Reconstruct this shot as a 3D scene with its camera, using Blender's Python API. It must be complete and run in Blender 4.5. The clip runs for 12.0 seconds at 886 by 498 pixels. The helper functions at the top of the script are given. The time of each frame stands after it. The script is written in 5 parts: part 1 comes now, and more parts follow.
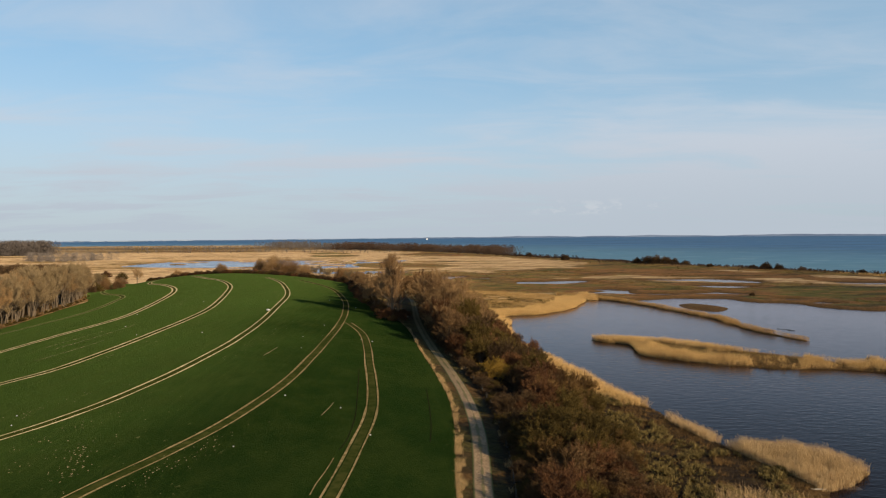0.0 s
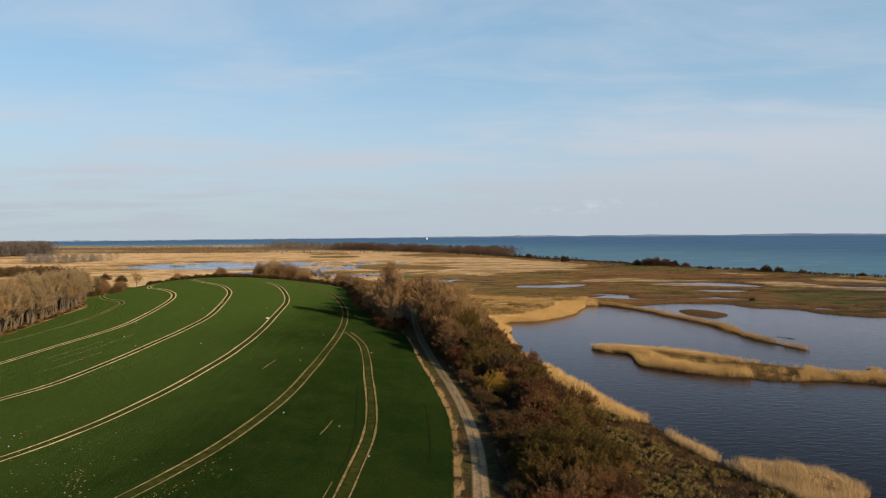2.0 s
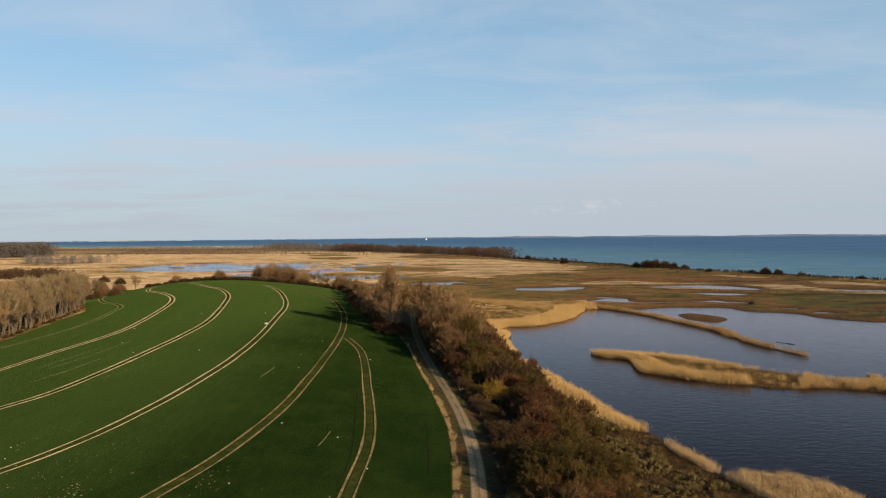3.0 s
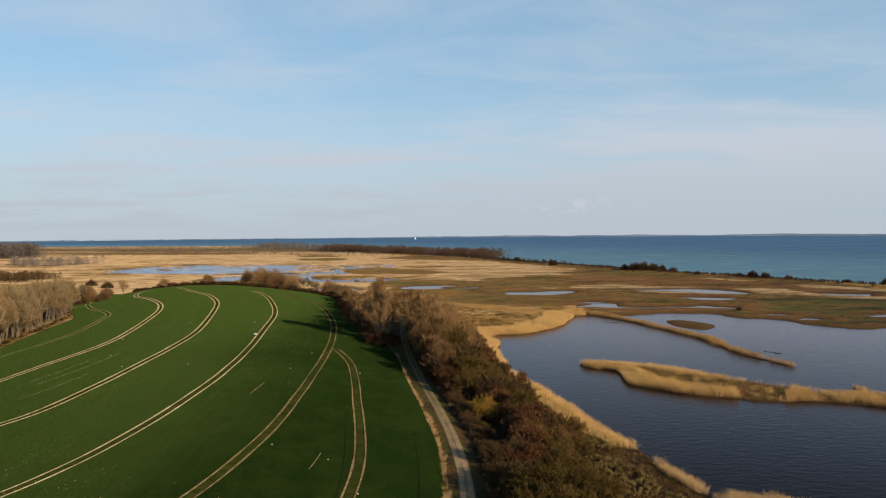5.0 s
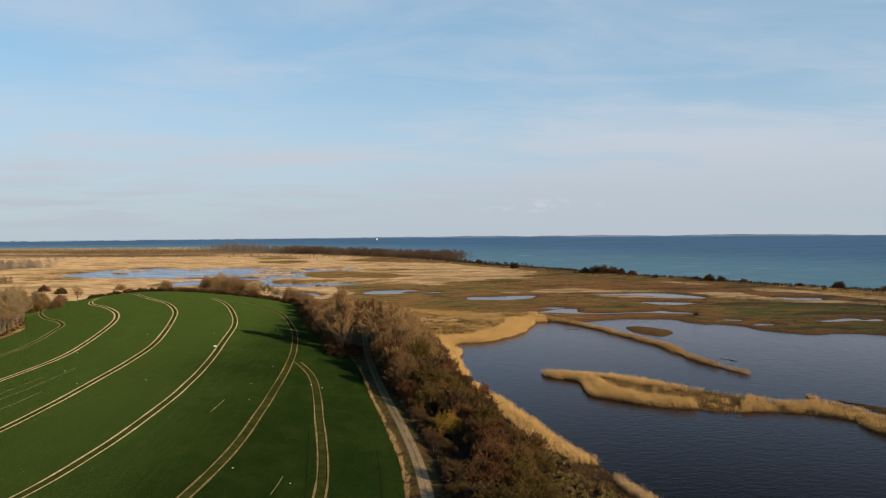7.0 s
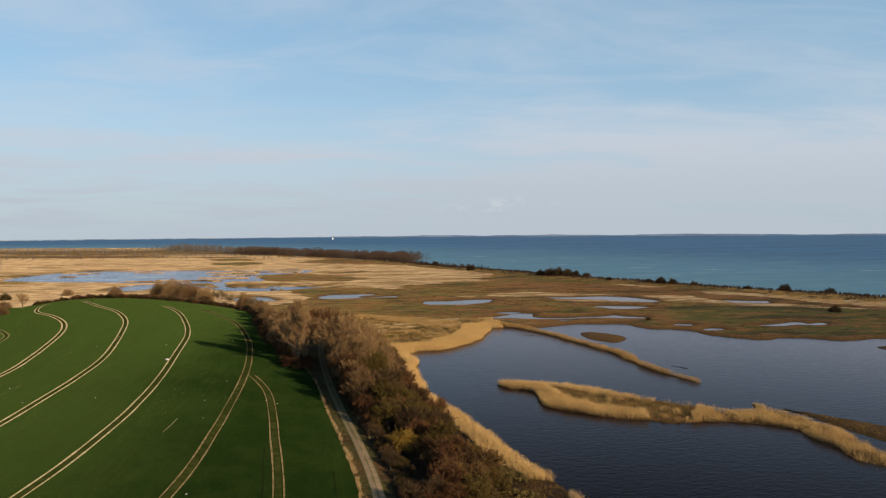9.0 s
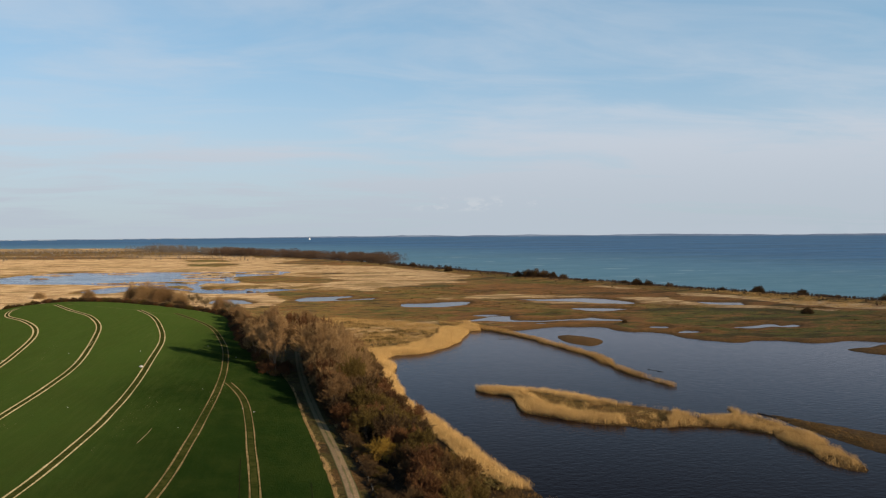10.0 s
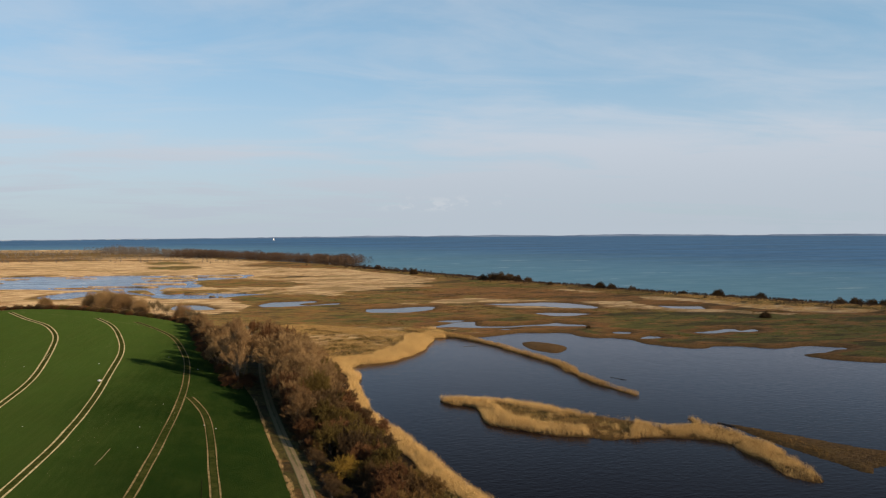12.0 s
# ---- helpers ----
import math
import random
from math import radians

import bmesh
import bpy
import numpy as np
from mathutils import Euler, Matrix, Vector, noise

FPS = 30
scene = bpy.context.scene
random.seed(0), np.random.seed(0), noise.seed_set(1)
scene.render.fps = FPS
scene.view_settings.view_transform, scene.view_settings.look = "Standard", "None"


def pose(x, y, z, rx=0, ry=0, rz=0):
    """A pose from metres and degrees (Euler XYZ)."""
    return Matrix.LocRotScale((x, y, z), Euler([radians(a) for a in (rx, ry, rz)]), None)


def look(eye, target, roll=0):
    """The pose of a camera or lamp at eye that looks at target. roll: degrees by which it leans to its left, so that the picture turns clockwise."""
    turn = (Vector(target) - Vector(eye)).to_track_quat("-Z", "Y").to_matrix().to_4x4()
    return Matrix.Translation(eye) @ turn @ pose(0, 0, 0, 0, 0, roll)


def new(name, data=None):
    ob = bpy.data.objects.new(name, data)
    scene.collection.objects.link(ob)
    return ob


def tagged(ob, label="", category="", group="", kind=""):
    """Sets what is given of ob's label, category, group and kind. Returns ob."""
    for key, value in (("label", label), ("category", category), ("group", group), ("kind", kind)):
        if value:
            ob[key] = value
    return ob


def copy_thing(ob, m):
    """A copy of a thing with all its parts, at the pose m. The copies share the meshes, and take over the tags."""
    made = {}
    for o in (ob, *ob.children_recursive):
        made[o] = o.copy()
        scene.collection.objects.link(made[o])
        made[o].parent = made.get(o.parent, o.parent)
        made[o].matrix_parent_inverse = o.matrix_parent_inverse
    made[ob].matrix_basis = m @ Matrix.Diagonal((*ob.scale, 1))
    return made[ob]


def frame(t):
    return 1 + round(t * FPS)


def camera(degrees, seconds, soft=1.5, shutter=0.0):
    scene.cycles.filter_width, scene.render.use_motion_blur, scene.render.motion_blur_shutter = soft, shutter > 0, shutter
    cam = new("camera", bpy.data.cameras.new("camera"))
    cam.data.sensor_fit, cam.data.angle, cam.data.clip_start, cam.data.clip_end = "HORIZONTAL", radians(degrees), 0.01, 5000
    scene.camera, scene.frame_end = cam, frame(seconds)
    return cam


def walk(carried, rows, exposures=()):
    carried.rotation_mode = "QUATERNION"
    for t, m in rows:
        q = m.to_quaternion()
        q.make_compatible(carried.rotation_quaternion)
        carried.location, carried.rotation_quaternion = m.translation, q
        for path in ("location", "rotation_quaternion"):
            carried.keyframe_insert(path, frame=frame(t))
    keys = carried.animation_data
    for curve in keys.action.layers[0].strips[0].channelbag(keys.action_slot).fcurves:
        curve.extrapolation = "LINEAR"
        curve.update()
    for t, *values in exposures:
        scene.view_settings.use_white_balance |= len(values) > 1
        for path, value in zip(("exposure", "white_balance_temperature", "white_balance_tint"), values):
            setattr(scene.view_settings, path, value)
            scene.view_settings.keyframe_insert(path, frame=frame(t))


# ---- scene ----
cam = camera(60.8, 12.0, 1.15)
PATH = [
    (0, (0.406, 0.004, 35.544), (0.415, 2.004, 35.501), -0.47),
    (0.5, (0.486, 0.199, 36.302), (0.494, 2.199, 36.259), -0.46),
    (1, (0.538, 0.392, 37.065), (0.546, 2.392, 37.021), -0.46),
    (1.5, (0.545, 0.494, 37.885), (0.554, 2.494, 37.84), -0.45),
    (2, (0.58, 0.568, 38.758), (0.589, 2.567, 38.712), -0.45),
    (2.5, (0.608, 0.779, 39.579), (0.619, 2.779, 39.533), -0.44),
    (3, (0.68, 1.064, 40.413), (0.691, 3.063, 40.368), -0.43),
    (5, (0.483, 0.87, 44.434), (0.523, 2.869, 44.385), -0.41),
    (5.5, (0.416, 0.844, 45.354), (0.476, 2.842, 45.305), -0.41),
    (6, (0.333, 0.814, 46.3), (0.419, 2.811, 46.251), -0.40),
    (6.5, (0.204, 0.959, 47.272), (0.318, 2.955, 47.222), -0.39),
    (7, (0.31, 0.923, 48.119), (0.451, 2.917, 48.069), -0.39),
    (9, (0.263, 0.701, 52.237), (0.519, 2.684, 52.183), -0.36),
    (9.5, (0.328, 0.892, 53.151), (0.613, 2.871, 53.096), -0.36),
    (10, (0.225, 1.068, 54.098), (0.54, 3.042, 54.043), -0.35),
    (10.5, (0.335, 1.133, 55.039), (0.68, 3.102, 54.983), -0.35),
    (11, (0.392, 1.074, 56.06), (0.766, 3.038, 56.003), -0.34),
    (11.5, (0.373, 1.187, 57.021), (0.775, 3.145, 56.964), -0.34),
    (12, (0.515, 1.29, 57.789), (0.92, 3.248, 57.733), -0.33),
]
walk(cam, [(t, look(eye, target, roll)) for t, eye, target, roll in PATH])

# ---- world, sun ----
SUN_FROM = Vector((0.71, -0.70, 0.0)).normalized()
SUN_ELEV = radians(18.0)
sun_data = bpy.data.lights.new("sun", "SUN")
sun_data.energy, sun_data.angle, sun_data.color = 5.0, radians(0.55), (1.0, 0.81, 0.58)
sun_lamp = new("sun", sun_data)
sun_way = Vector((SUN_FROM.x * math.cos(SUN_ELEV), SUN_FROM.y * math.cos(SUN_ELEV), math.sin(SUN_ELEV)))
sun_lamp.rotation_euler = sun_way.to_track_quat("Z", "Y").to_euler()
sun_lamp.location = (200, -250, 200)


class Nodes:
    """Short hand for a node tree."""

    def __init__(self, tree):
        self.tree = tree
        tree.nodes.clear()

    def add(self, kind, **settings):
        node = self.tree.nodes.new(kind)
        for key, value in settings.items():
            if key in node.inputs.keys():
                node.inputs[key].default_value = value
        return node

    def link(self, a, b):
        self.tree.links.new(a, b)

    def noise(self, scale, detail=4.0, rough=0.55, vector=None, distortion=0.0):
        n = self.add("ShaderNodeTexNoise", Scale=scale, Detail=detail, Roughness=rough, Distortion=distortion)
        if vector is not None:
            self.link(vector, n.inputs["Vector"])
        return n.outputs["Fac"]

    def position(self, sx=1.0, sy=1.0, sz=1.0, turn=0.0):
        g = self.tree.nodes.new("ShaderNodeNewGeometry")
        m = self.tree.nodes.new("ShaderNodeMapping")
        m.inputs["Scale"].default_value = (sx, sy, sz)
        m.inputs["Rotation"].default_value = (0, 0, turn)
        self.link(g.outputs["Position"], m.inputs["Vector"])
        return m.outputs["Vector"]

    def attr(self, name):
        a = self.tree.nodes.new("ShaderNodeAttribute")
        a.attribute_name = name
        return a.outputs["Fac"]

    def math(self, op, a, b=None, clamp=False):
        n = self.tree.nodes.new("ShaderNodeMath")
        n.operation, n.use_clamp = op, clamp
        for i, v in enumerate((a, b)):
            if v is None:
                continue
            if isinstance(v, (int, float)):
                n.inputs[i].default_value = v
            else:
                self.link(v, n.inputs[i])
        return n.outputs[0]

    def step(self, value, low, high):
        n = self.tree.nodes.new("ShaderNodeMapRange")
        n.interpolation_type = "SMOOTHSTEP"
        n.inputs["From Min"].default_value, n.inputs["From Max"].default_value = low, high
        self.link(value, n.inputs["Value"])
        return n.outputs["Result"]

    def mix(self, fac, a, b):
        n = self.tree.nodes.new("ShaderNodeMix")
        n.data_type = "RGBA"
        for socket, v in ((n.inputs[0], fac), (n.inputs[6], a), (n.inputs[7], b)):
            if isinstance(v, tuple):
                socket.default_value = (*v, 1.0)
            elif isinstance(v, (int, float)):
                socket.default_value = v
            else:
                self.link(v, socket)
        return n.outputs[2]

    def bump(self, height, strength, distance):
        n = self.add("ShaderNodeBump", Strength=strength, Distance=distance)
        self.link(height, n.inputs["Height"])
        return n.outputs["Normal"]

    def surface(self, colour, roughness=0.8, normal=None, **settings):
        b = self.add("ShaderNodeBsdfPrincipled", Roughness=0.8, **settings)
        out = self.tree.nodes.new("ShaderNodeOutputMaterial")
        if isinstance(colour, tuple):
            b.inputs["Base Color"].default_value = (*colour, 1.0)
        else:
            self.link(colour, b.inputs["Base Color"])
        if isinstance(roughness, (int, float)):
            b.inputs["Roughness"].default_value = roughness
        else:
            self.link(roughness, b.inputs["Roughness"])
        if normal is not None:
            self.link(normal, b.inputs["Normal"])
        self.link(b.outputs[0], out.inputs["Surface"])
        return b


def material(name):
    m = bpy.data.materials.new(name)
    m.use_nodes = True
    return m, Nodes(m.node_tree)


def make_sky():
    """Clear evening sky with thin, wide veils of high cloud and haze over the sea."""
    world = bpy.data.worlds.new("sky")
    scene.world = world
    world.use_nodes = True
    k = Nodes(world.node_tree)
    sky = k.tree.nodes.new("ShaderNodeTexSky")
    sky.sky_type, sky.sun_disc = "NISHITA", False
    sky.sun_elevation = SUN_ELEV
    sky.sun_rotation = math.atan2(SUN_FROM.x, SUN_FROM.y)
    sky.altitude, sky.air_density, sky.dust_density, sky.ozone_density = 30, 1.0, 0.4, 3.0
    co = k.tree.nodes.new("ShaderNodeTexCoord")
    split = k.tree.nodes.new("ShaderNodeSeparateXYZ")
    k.link(co.outputs["Generated"], split.inputs[0])
    up = split.outputs["Z"]
    # veils lie on a high flat layer, so they stretch towards the horizon
    high = k.math("ADD", k.math("MAXIMUM", up, 0.0), 0.10)
    flat = k.tree.nodes.new("ShaderNodeCombineXYZ")
    k.link(k.math("DIVIDE", split.outputs["X"], high), flat.inputs[0])
    k.link(k.math("DIVIDE", split.outputs["Y"], high), flat.inputs[1])
    place = k.tree.nodes.new("ShaderNodeMapping")
    place.inputs["Scale"].default_value = (0.55, 1.0, 1.0)
    place.inputs["Rotation"].default_value = (0, 0, radians(-14))
    k.link(flat.outputs[0], place.inputs["Vector"])
    big = k.noise(0.55, 4.0, 0.5, place.outputs[0], 0.4)
    fine = k.noise(1.8, 6.0, 0.6, place.outputs[0], 0.6)
    mass = k.math("ADD", k.math("MULTIPLY", big, 0.58), k.math("MULTIPLY", fine, 0.42))
    mass = k.math("ADD", mass, k.math("MULTIPLY", split.outputs["X"], 0.10))
    veil = k.step(mass, 0.40, 0.62)
    haze = k.step(up, 0.24, 0.0)
    low = k.step(up, 0.62, 0.22)
    cover = k.math("ADD", k.math("MULTIPLY", k.math("MULTIPLY", veil, low), 0.55), k.math("MULTIPLY", haze, 0.75), clamp=True)
    tint = k.mix(k.step(up, 0.0, 0.16), VEIL_LOW, VEIL_HIGH)
    # a few small far cumulus low over the sea
    bank = k.math("MULTIPLY", k.step(up, 0.020, 0.027), k.step(up, 0.046, 0.032))
    side = k.tree.nodes.new("ShaderNodeMapping")
    side.inputs["Scale"].default_value = (1.0, 1.0, 1.8)
    k.link(co.outputs["Generated"], side.inputs["Vector"])
    puff = k.step(k.noise(34.0, 4.0, 0.6, side.outputs[0]), 0.50, 0.62)
    puff = k.math("MULTIPLY", k.math("MULTIPLY", puff, bank), k.math("MULTIPLY", k.step(split.outputs["X"], 0.10, 0.16), k.step(split.outputs["X"], 0.34, 0.27)))
    tint = k.mix(k.math("MULTIPLY", puff, 0.30), tint, (5.6, 5.7, 5.8))
    both = k.mix(cover, k.mix(k.math("MULTIPLY", low, 0.55), sky.outputs[0], CLEAR), tint)
    back = k.add("ShaderNodeBackground", Strength=SKY_STRENGTH)
    k.link(both, back.inputs["Color"])
    out = k.tree.nodes.new("ShaderNodeOutputWorld")
    k.link(back.outputs[0], out.inputs["Surface"])


SKY_STRENGTH = 0.104
scene.view_settings.exposure = 0.3
VEIL_LOW, VEIL_HIGH, CLEAR = (3.75, 4.25, 4.80), (4.5, 4.95, 5.6), (2.6, 4.4, 5.9)
make_sky()


# ---- the plan, in metres: x to the right, y ahead, water level at 0 ----
FIELD = [(6, 20), (3, 60), (2.2, 89), (2.6, 115), (2.5, 130), (1.7, 146), (-0.9, 168), (-5.5, 202), (-9.6, 236), (-15.6, 266), (-24, 305),
         (-34, 360), (-44, 402), (-62, 424), (-94, 452), (-138, 492), (-176, 522), (-222, 540), (-232, 508), (-213, 446), (-168, 362),
         (-159, 316), (-150, 254), (-156, 180), (-160, 60), (-120, 10)]
LAKE = [(52, 99), (57, 104), (63, 108), (62, 113), (58, 119), (52, 121), (47.5, 122), (46, 127), (46, 131), (44, 138), (43, 146),
        (42, 151), (39.5, 163), (37, 180), (33, 203), (28, 226), (25.5, 250), (26, 272), (27, 292), (28, 313), (35, 321), (44, 324),
        (53, 336), (59, 345), (65, 355), (71, 372), (76, 386), (88, 389), (101, 386), (118, 393), (137, 395), (149, 390), (155, 373),
        (169, 363), (173, 352), (177, 338), (189, 326), (203, 330), (218, 324), (226, 317)]
LAKE += [(247, 318), (258, 309), (234, 301), (227, 298), (229, 288), (246, 272), (290, 250), (330, 180), (300, 90), (220, 20), (140, -30),
         (90, -20), (66, 40), (54, 80)]
ISLAND = [(50, 247), (53, 240), (59, 235), (57, 217), (60, 211), (67, 204), (73, 199), (81, 195), (86, 191), (94, 191), (103, 189),
          (110.5, 185.5), (115, 179), (113.5, 172), (114.5, 163), (112.5, 155), (115.5, 149.5), (118.5, 149), (121, 156), (121.8, 164),
          (124, 174), (123, 182), (122.6, 192), (119, 200), (119.5, 207), (117.6, 207), (116, 199.5), (108, 198.5), (104, 201),
          (100, 208), (86, 223), (80, 231), (70, 241), (60, 246)]
SPIT = [(66, 416), (76, 403), (86, 391), (96, 370), (105, 333), (112, 300), (111, 277), (112, 262), (117, 240)]
MUD_ISLAND = [(125.5, 199), (131, 193), (140, 179), (151, 166), (172, 151), (160, 146), (146, 155), (137, 156), (133.5, 152), (131, 160),
              (129, 169), (127, 183)]
MUD_BANK = [(116, 363), (125, 361), (132, 348), (129, 337), (121, 329), (114, 343)]
PONDS = [
    [(56, 538), (77, 540), (90, 545), (106, 544), (100, 526), (91, 514), (73, 511), (56, 516)],
    [(144, 555), (168, 553), (189, 556), (208, 546), (218, 526), (218, 509), (211, 499), (201, 506), (189, 517), (171, 530), (153, 540)],
    [(165, 486), (185, 484), (201, 473), (189, 466), (176, 463), (167, 469)],
    [(83, 430), (99, 446), (113, 450), (110, 432), (127, 427), (149, 429), (160, 435), (162, 426), (171, 421), (169, 412), (152, 418), (126, 419), (109, 420), (94, 429)],
    [(91, 457), (101, 462), (109, 457), (99, 452)],
    [(117, 412), (122, 416), (127, 413), (122, 409)],
    [(173, 385), (180, 390), (186, 383), (181, 376), (174, 380)],
    [(178, 362), (188, 370), (193, 362), (183, 358)],
    [(217, 375), (230, 379), (241, 384), (247, 383), (247, 377), (256, 380), (255, 373), (246, 370), (238, 374), (226, 369), (218, 370)],
    [(266, 510), (278, 504), (294, 495), (284, 479), (268, 484), (264, 492)],
    [(-20, 588), (-12, 608), (1, 610), (19, 614), (23, 599), (9, 589), (16, 579), (38, 590), (35, 574), (13, 571), (-15, 569)],
    [(-85, 585), (-75, 604), (-62, 596), (-52, 576), (-54, 560), (-78, 566)],
    [(-211, 704), (-203, 736), (-192, 758), (-176, 754), (-169, 715), (-182, 675), (-202, 690)],
]
# the wide shallow lagoon behind the field
LAGOON = [(-362, 861), (-362, 930), (-346, 1000), (-283, 1030), (-240, 1013), (-178, 1003), (-141, 985), (-109, 992), (-47, 985), (-45, 948), (-53, 908),
          (-74, 895), (-98, 883), (-99, 857), (-87, 789), (-97, 777), (-118, 795), (-116, 740), (-101, 701), (-89, 715), (-53, 699), (-23, 684), (-37, 671),
          (-50, 658), (-68, 653), (-90, 655), (-107, 680), (-125, 702), (-159, 750), (-184, 785), (-198, 772), (-243, 806), (-274, 808), (-345, 836)]
COAST = [(-6200, 3300), (-2200, 2650), (-1300, 2380), (-792, 2320), (-560, 2270), (-396, 2080), (-205, 1710), (-60, 1430), (92, 1155), (141, 1006),
         (193, 886), (222, 803), (271, 708), (300, 641), (325, 584), (349, 539), (372, 503), (414, 457), (500, 385), (640, 270), (830, 80),
         (1100, -300), (1600, -1500), (2400, -4000)]
TRACK = [(9, 10), (6.5, 50), (5.6, 75), (5.6, 92), (6.2, 110), (6.3, 126), (5.3, 146), (2.5, 173), (-1.3, 202), (-5.2, 237), (-8.6, 280),
         (-12, 345), (-18, 400), (-22, 450)]
TRAMLINES = [
    [(-14, 60), (-12.5, 86), (-11.7, 104), (-11.3, 123), (-12.3, 140), (-15.3, 167), (-19, 198), (-22, 216), (-25.6, 229), (-28.6, 237.5)],
    [(-46, 60), (-40.5, 84), (-38.5, 91), (-35.9, 100), (-32.6, 115), (-29.8, 141), (-29.2, 167), (-29.6, 200), (-30.7, 235), (-33.2, 268),
     (-38.6, 308), (-49.5, 356), (-62, 386), (-76, 412)],
    [(-70, 90), (-62, 107), (-58.6, 116), (-55.6, 129), (-53.4, 148), (-52.4, 169), (-52.2, 194), (-54, 228), (-58.5, 273), (-63.4, 315),
     (-71.8, 354), (-84, 396), (-97.8, 428)],
    [(-92, 125), (-84.4, 145), (-80, 158), (-78.3, 181), (-78, 206), (-78.4, 238), (-81.5, 272), (-92.5, 330), (-102, 368), (-117, 407),
     (-138, 446), (-163, 498)],
    [(-114, 165), (-110, 189), (-107.4, 212), (-104.2, 244), (-107, 274), (-115.8, 322), (-123.4, 352), (-134, 380), (-152, 416), (-174, 455),
     (-187, 492), (-190, 515)],
    [(-142, 215), (-136, 238), (-132.5, 255), (-130.7, 272), (-133, 296), (-138, 320), (-144, 344), (-157, 369), (-176, 400), (-206, 462), (-219, 500)],
]


def hash2(i, j, seed):
    v = np.sin(i * 127.1 + j * 311.7 + seed * 74.7) * 43758.5453
    return v - np.floor(v)


def value_noise(x, y, size, seed=0):
    """Smooth noise in -1..1 with cells of the given size."""
    x, y = np.asarray(x, float) / size, np.asarray(y, float) / size
    i, j = np.floor(x), np.floor(y)
    u, v = x - i, y - j
    u, v = u * u * (3 - 2 * u), v * v * (3 - 2 * v)
    a, b = hash2(i, j, seed), hash2(i + 1, j, seed)
    c, d = hash2(i, j + 1, seed), hash2(i + 1, j + 1, seed)
    return 2 * ((a + (b - a) * u) * (1 - v) + (c + (d - c) * u) * v) - 1


def glide(points, closed=False, every=3.0):
    """A smooth line through the points, with a point about every so many metres."""
    p = np.array(points, float)
    n, out = len(p), []
    for k in range(n if closed else n - 1):
        if closed:
            a, b, c, d = p[k - 1], p[k], p[(k + 1) % n], p[(k + 2) % n]
        else:
            a, b, c, d = p[max(k - 1, 0)], p[k], p[k + 1], p[min(k + 2, n - 1)]
        m = max(2, int(np.hypot(*(c - b)) / every))
        for s in np.arange(m) / m:
            out.append(0.5 * (2 * b + (c - a) * s + (2 * a - 5 * b + 4 * c - d) * s ** 2 + (3 * b - a - 3 * c + d) * s ** 3))
    if not closed:
        out.append(p[-1])
    return np.array(out)


def distance_to_line(x, y, line, closed=False):
    best = np.full(x.shape, 1e9)
    last = len(line) if closed else len(line) - 1
    for k in range(last):
        (ax, ay), (bx, by) = line[k], line[(k + 1) % len(line)]
        dx, dy = bx - ax, by - ay
        s = np.clip(((x - ax) * dx + (y - ay) * dy) / (dx * dx + dy * dy + 1e-9), 0, 1)
        best = np.minimum(best, (x - ax - s * dx) ** 2 + (y - ay - s * dy) ** 2)
    return np.sqrt(best)


def inside_distance(x, y, line):
    """Metres inside a closed line; negative outside."""
    inside = np.zeros(x.shape, bool)
    for k in range(len(line)):
        (ax, ay), (bx, by) = line[k - 1], line[k]
        cross = (ay > y) != (by > y)
        inside ^= cross & (x < (bx - ax) * (y - ay) / (by - ay + 1e-12) + ax)
    return np.where(inside, 1, -1) * distance_to_line(x, y, line, True)


def within(x, y, line, reach=400.0):
    """inside_distance, worked out only near the line."""
    line = np.asarray(line)
    lo, hi = line.min(0) - reach, line.max(0) + reach
    near = (x > lo[0]) & (x < hi[0]) & (y > lo[1]) & (y < hi[1])
    out = np.full(x.shape, -float(reach))
    if near.any():
        out[near] = inside_distance(x[near], y[near], line)
    return out


def ease(v, low, high):
    s = np.clip((v - low) / (high - low), 0, 1)
    return s * s * (3 - 2 * s)


FIELD_LINE = glide(FIELD, True, 8)
LAKE_LINE = glide(LAKE, True, 4)
ISLAND_LINE = glide(ISLAND, True, 3)
MUD_ISLAND_LINE = glide(MUD_ISLAND, True, 4)
MUD_BANK_LINE = glide(MUD_BANK, True, 4)
SPIT_LINE = glide(SPIT, False, 4)
POND_LINES = [glide(p, True, 4) for p in PONDS]
LAGOON_LINE = glide(LAGOON, True, 12)
SEA_LINE = np.array(COAST + [(6200, -4800), (6200, 6200), (-6200, 6200)], float)


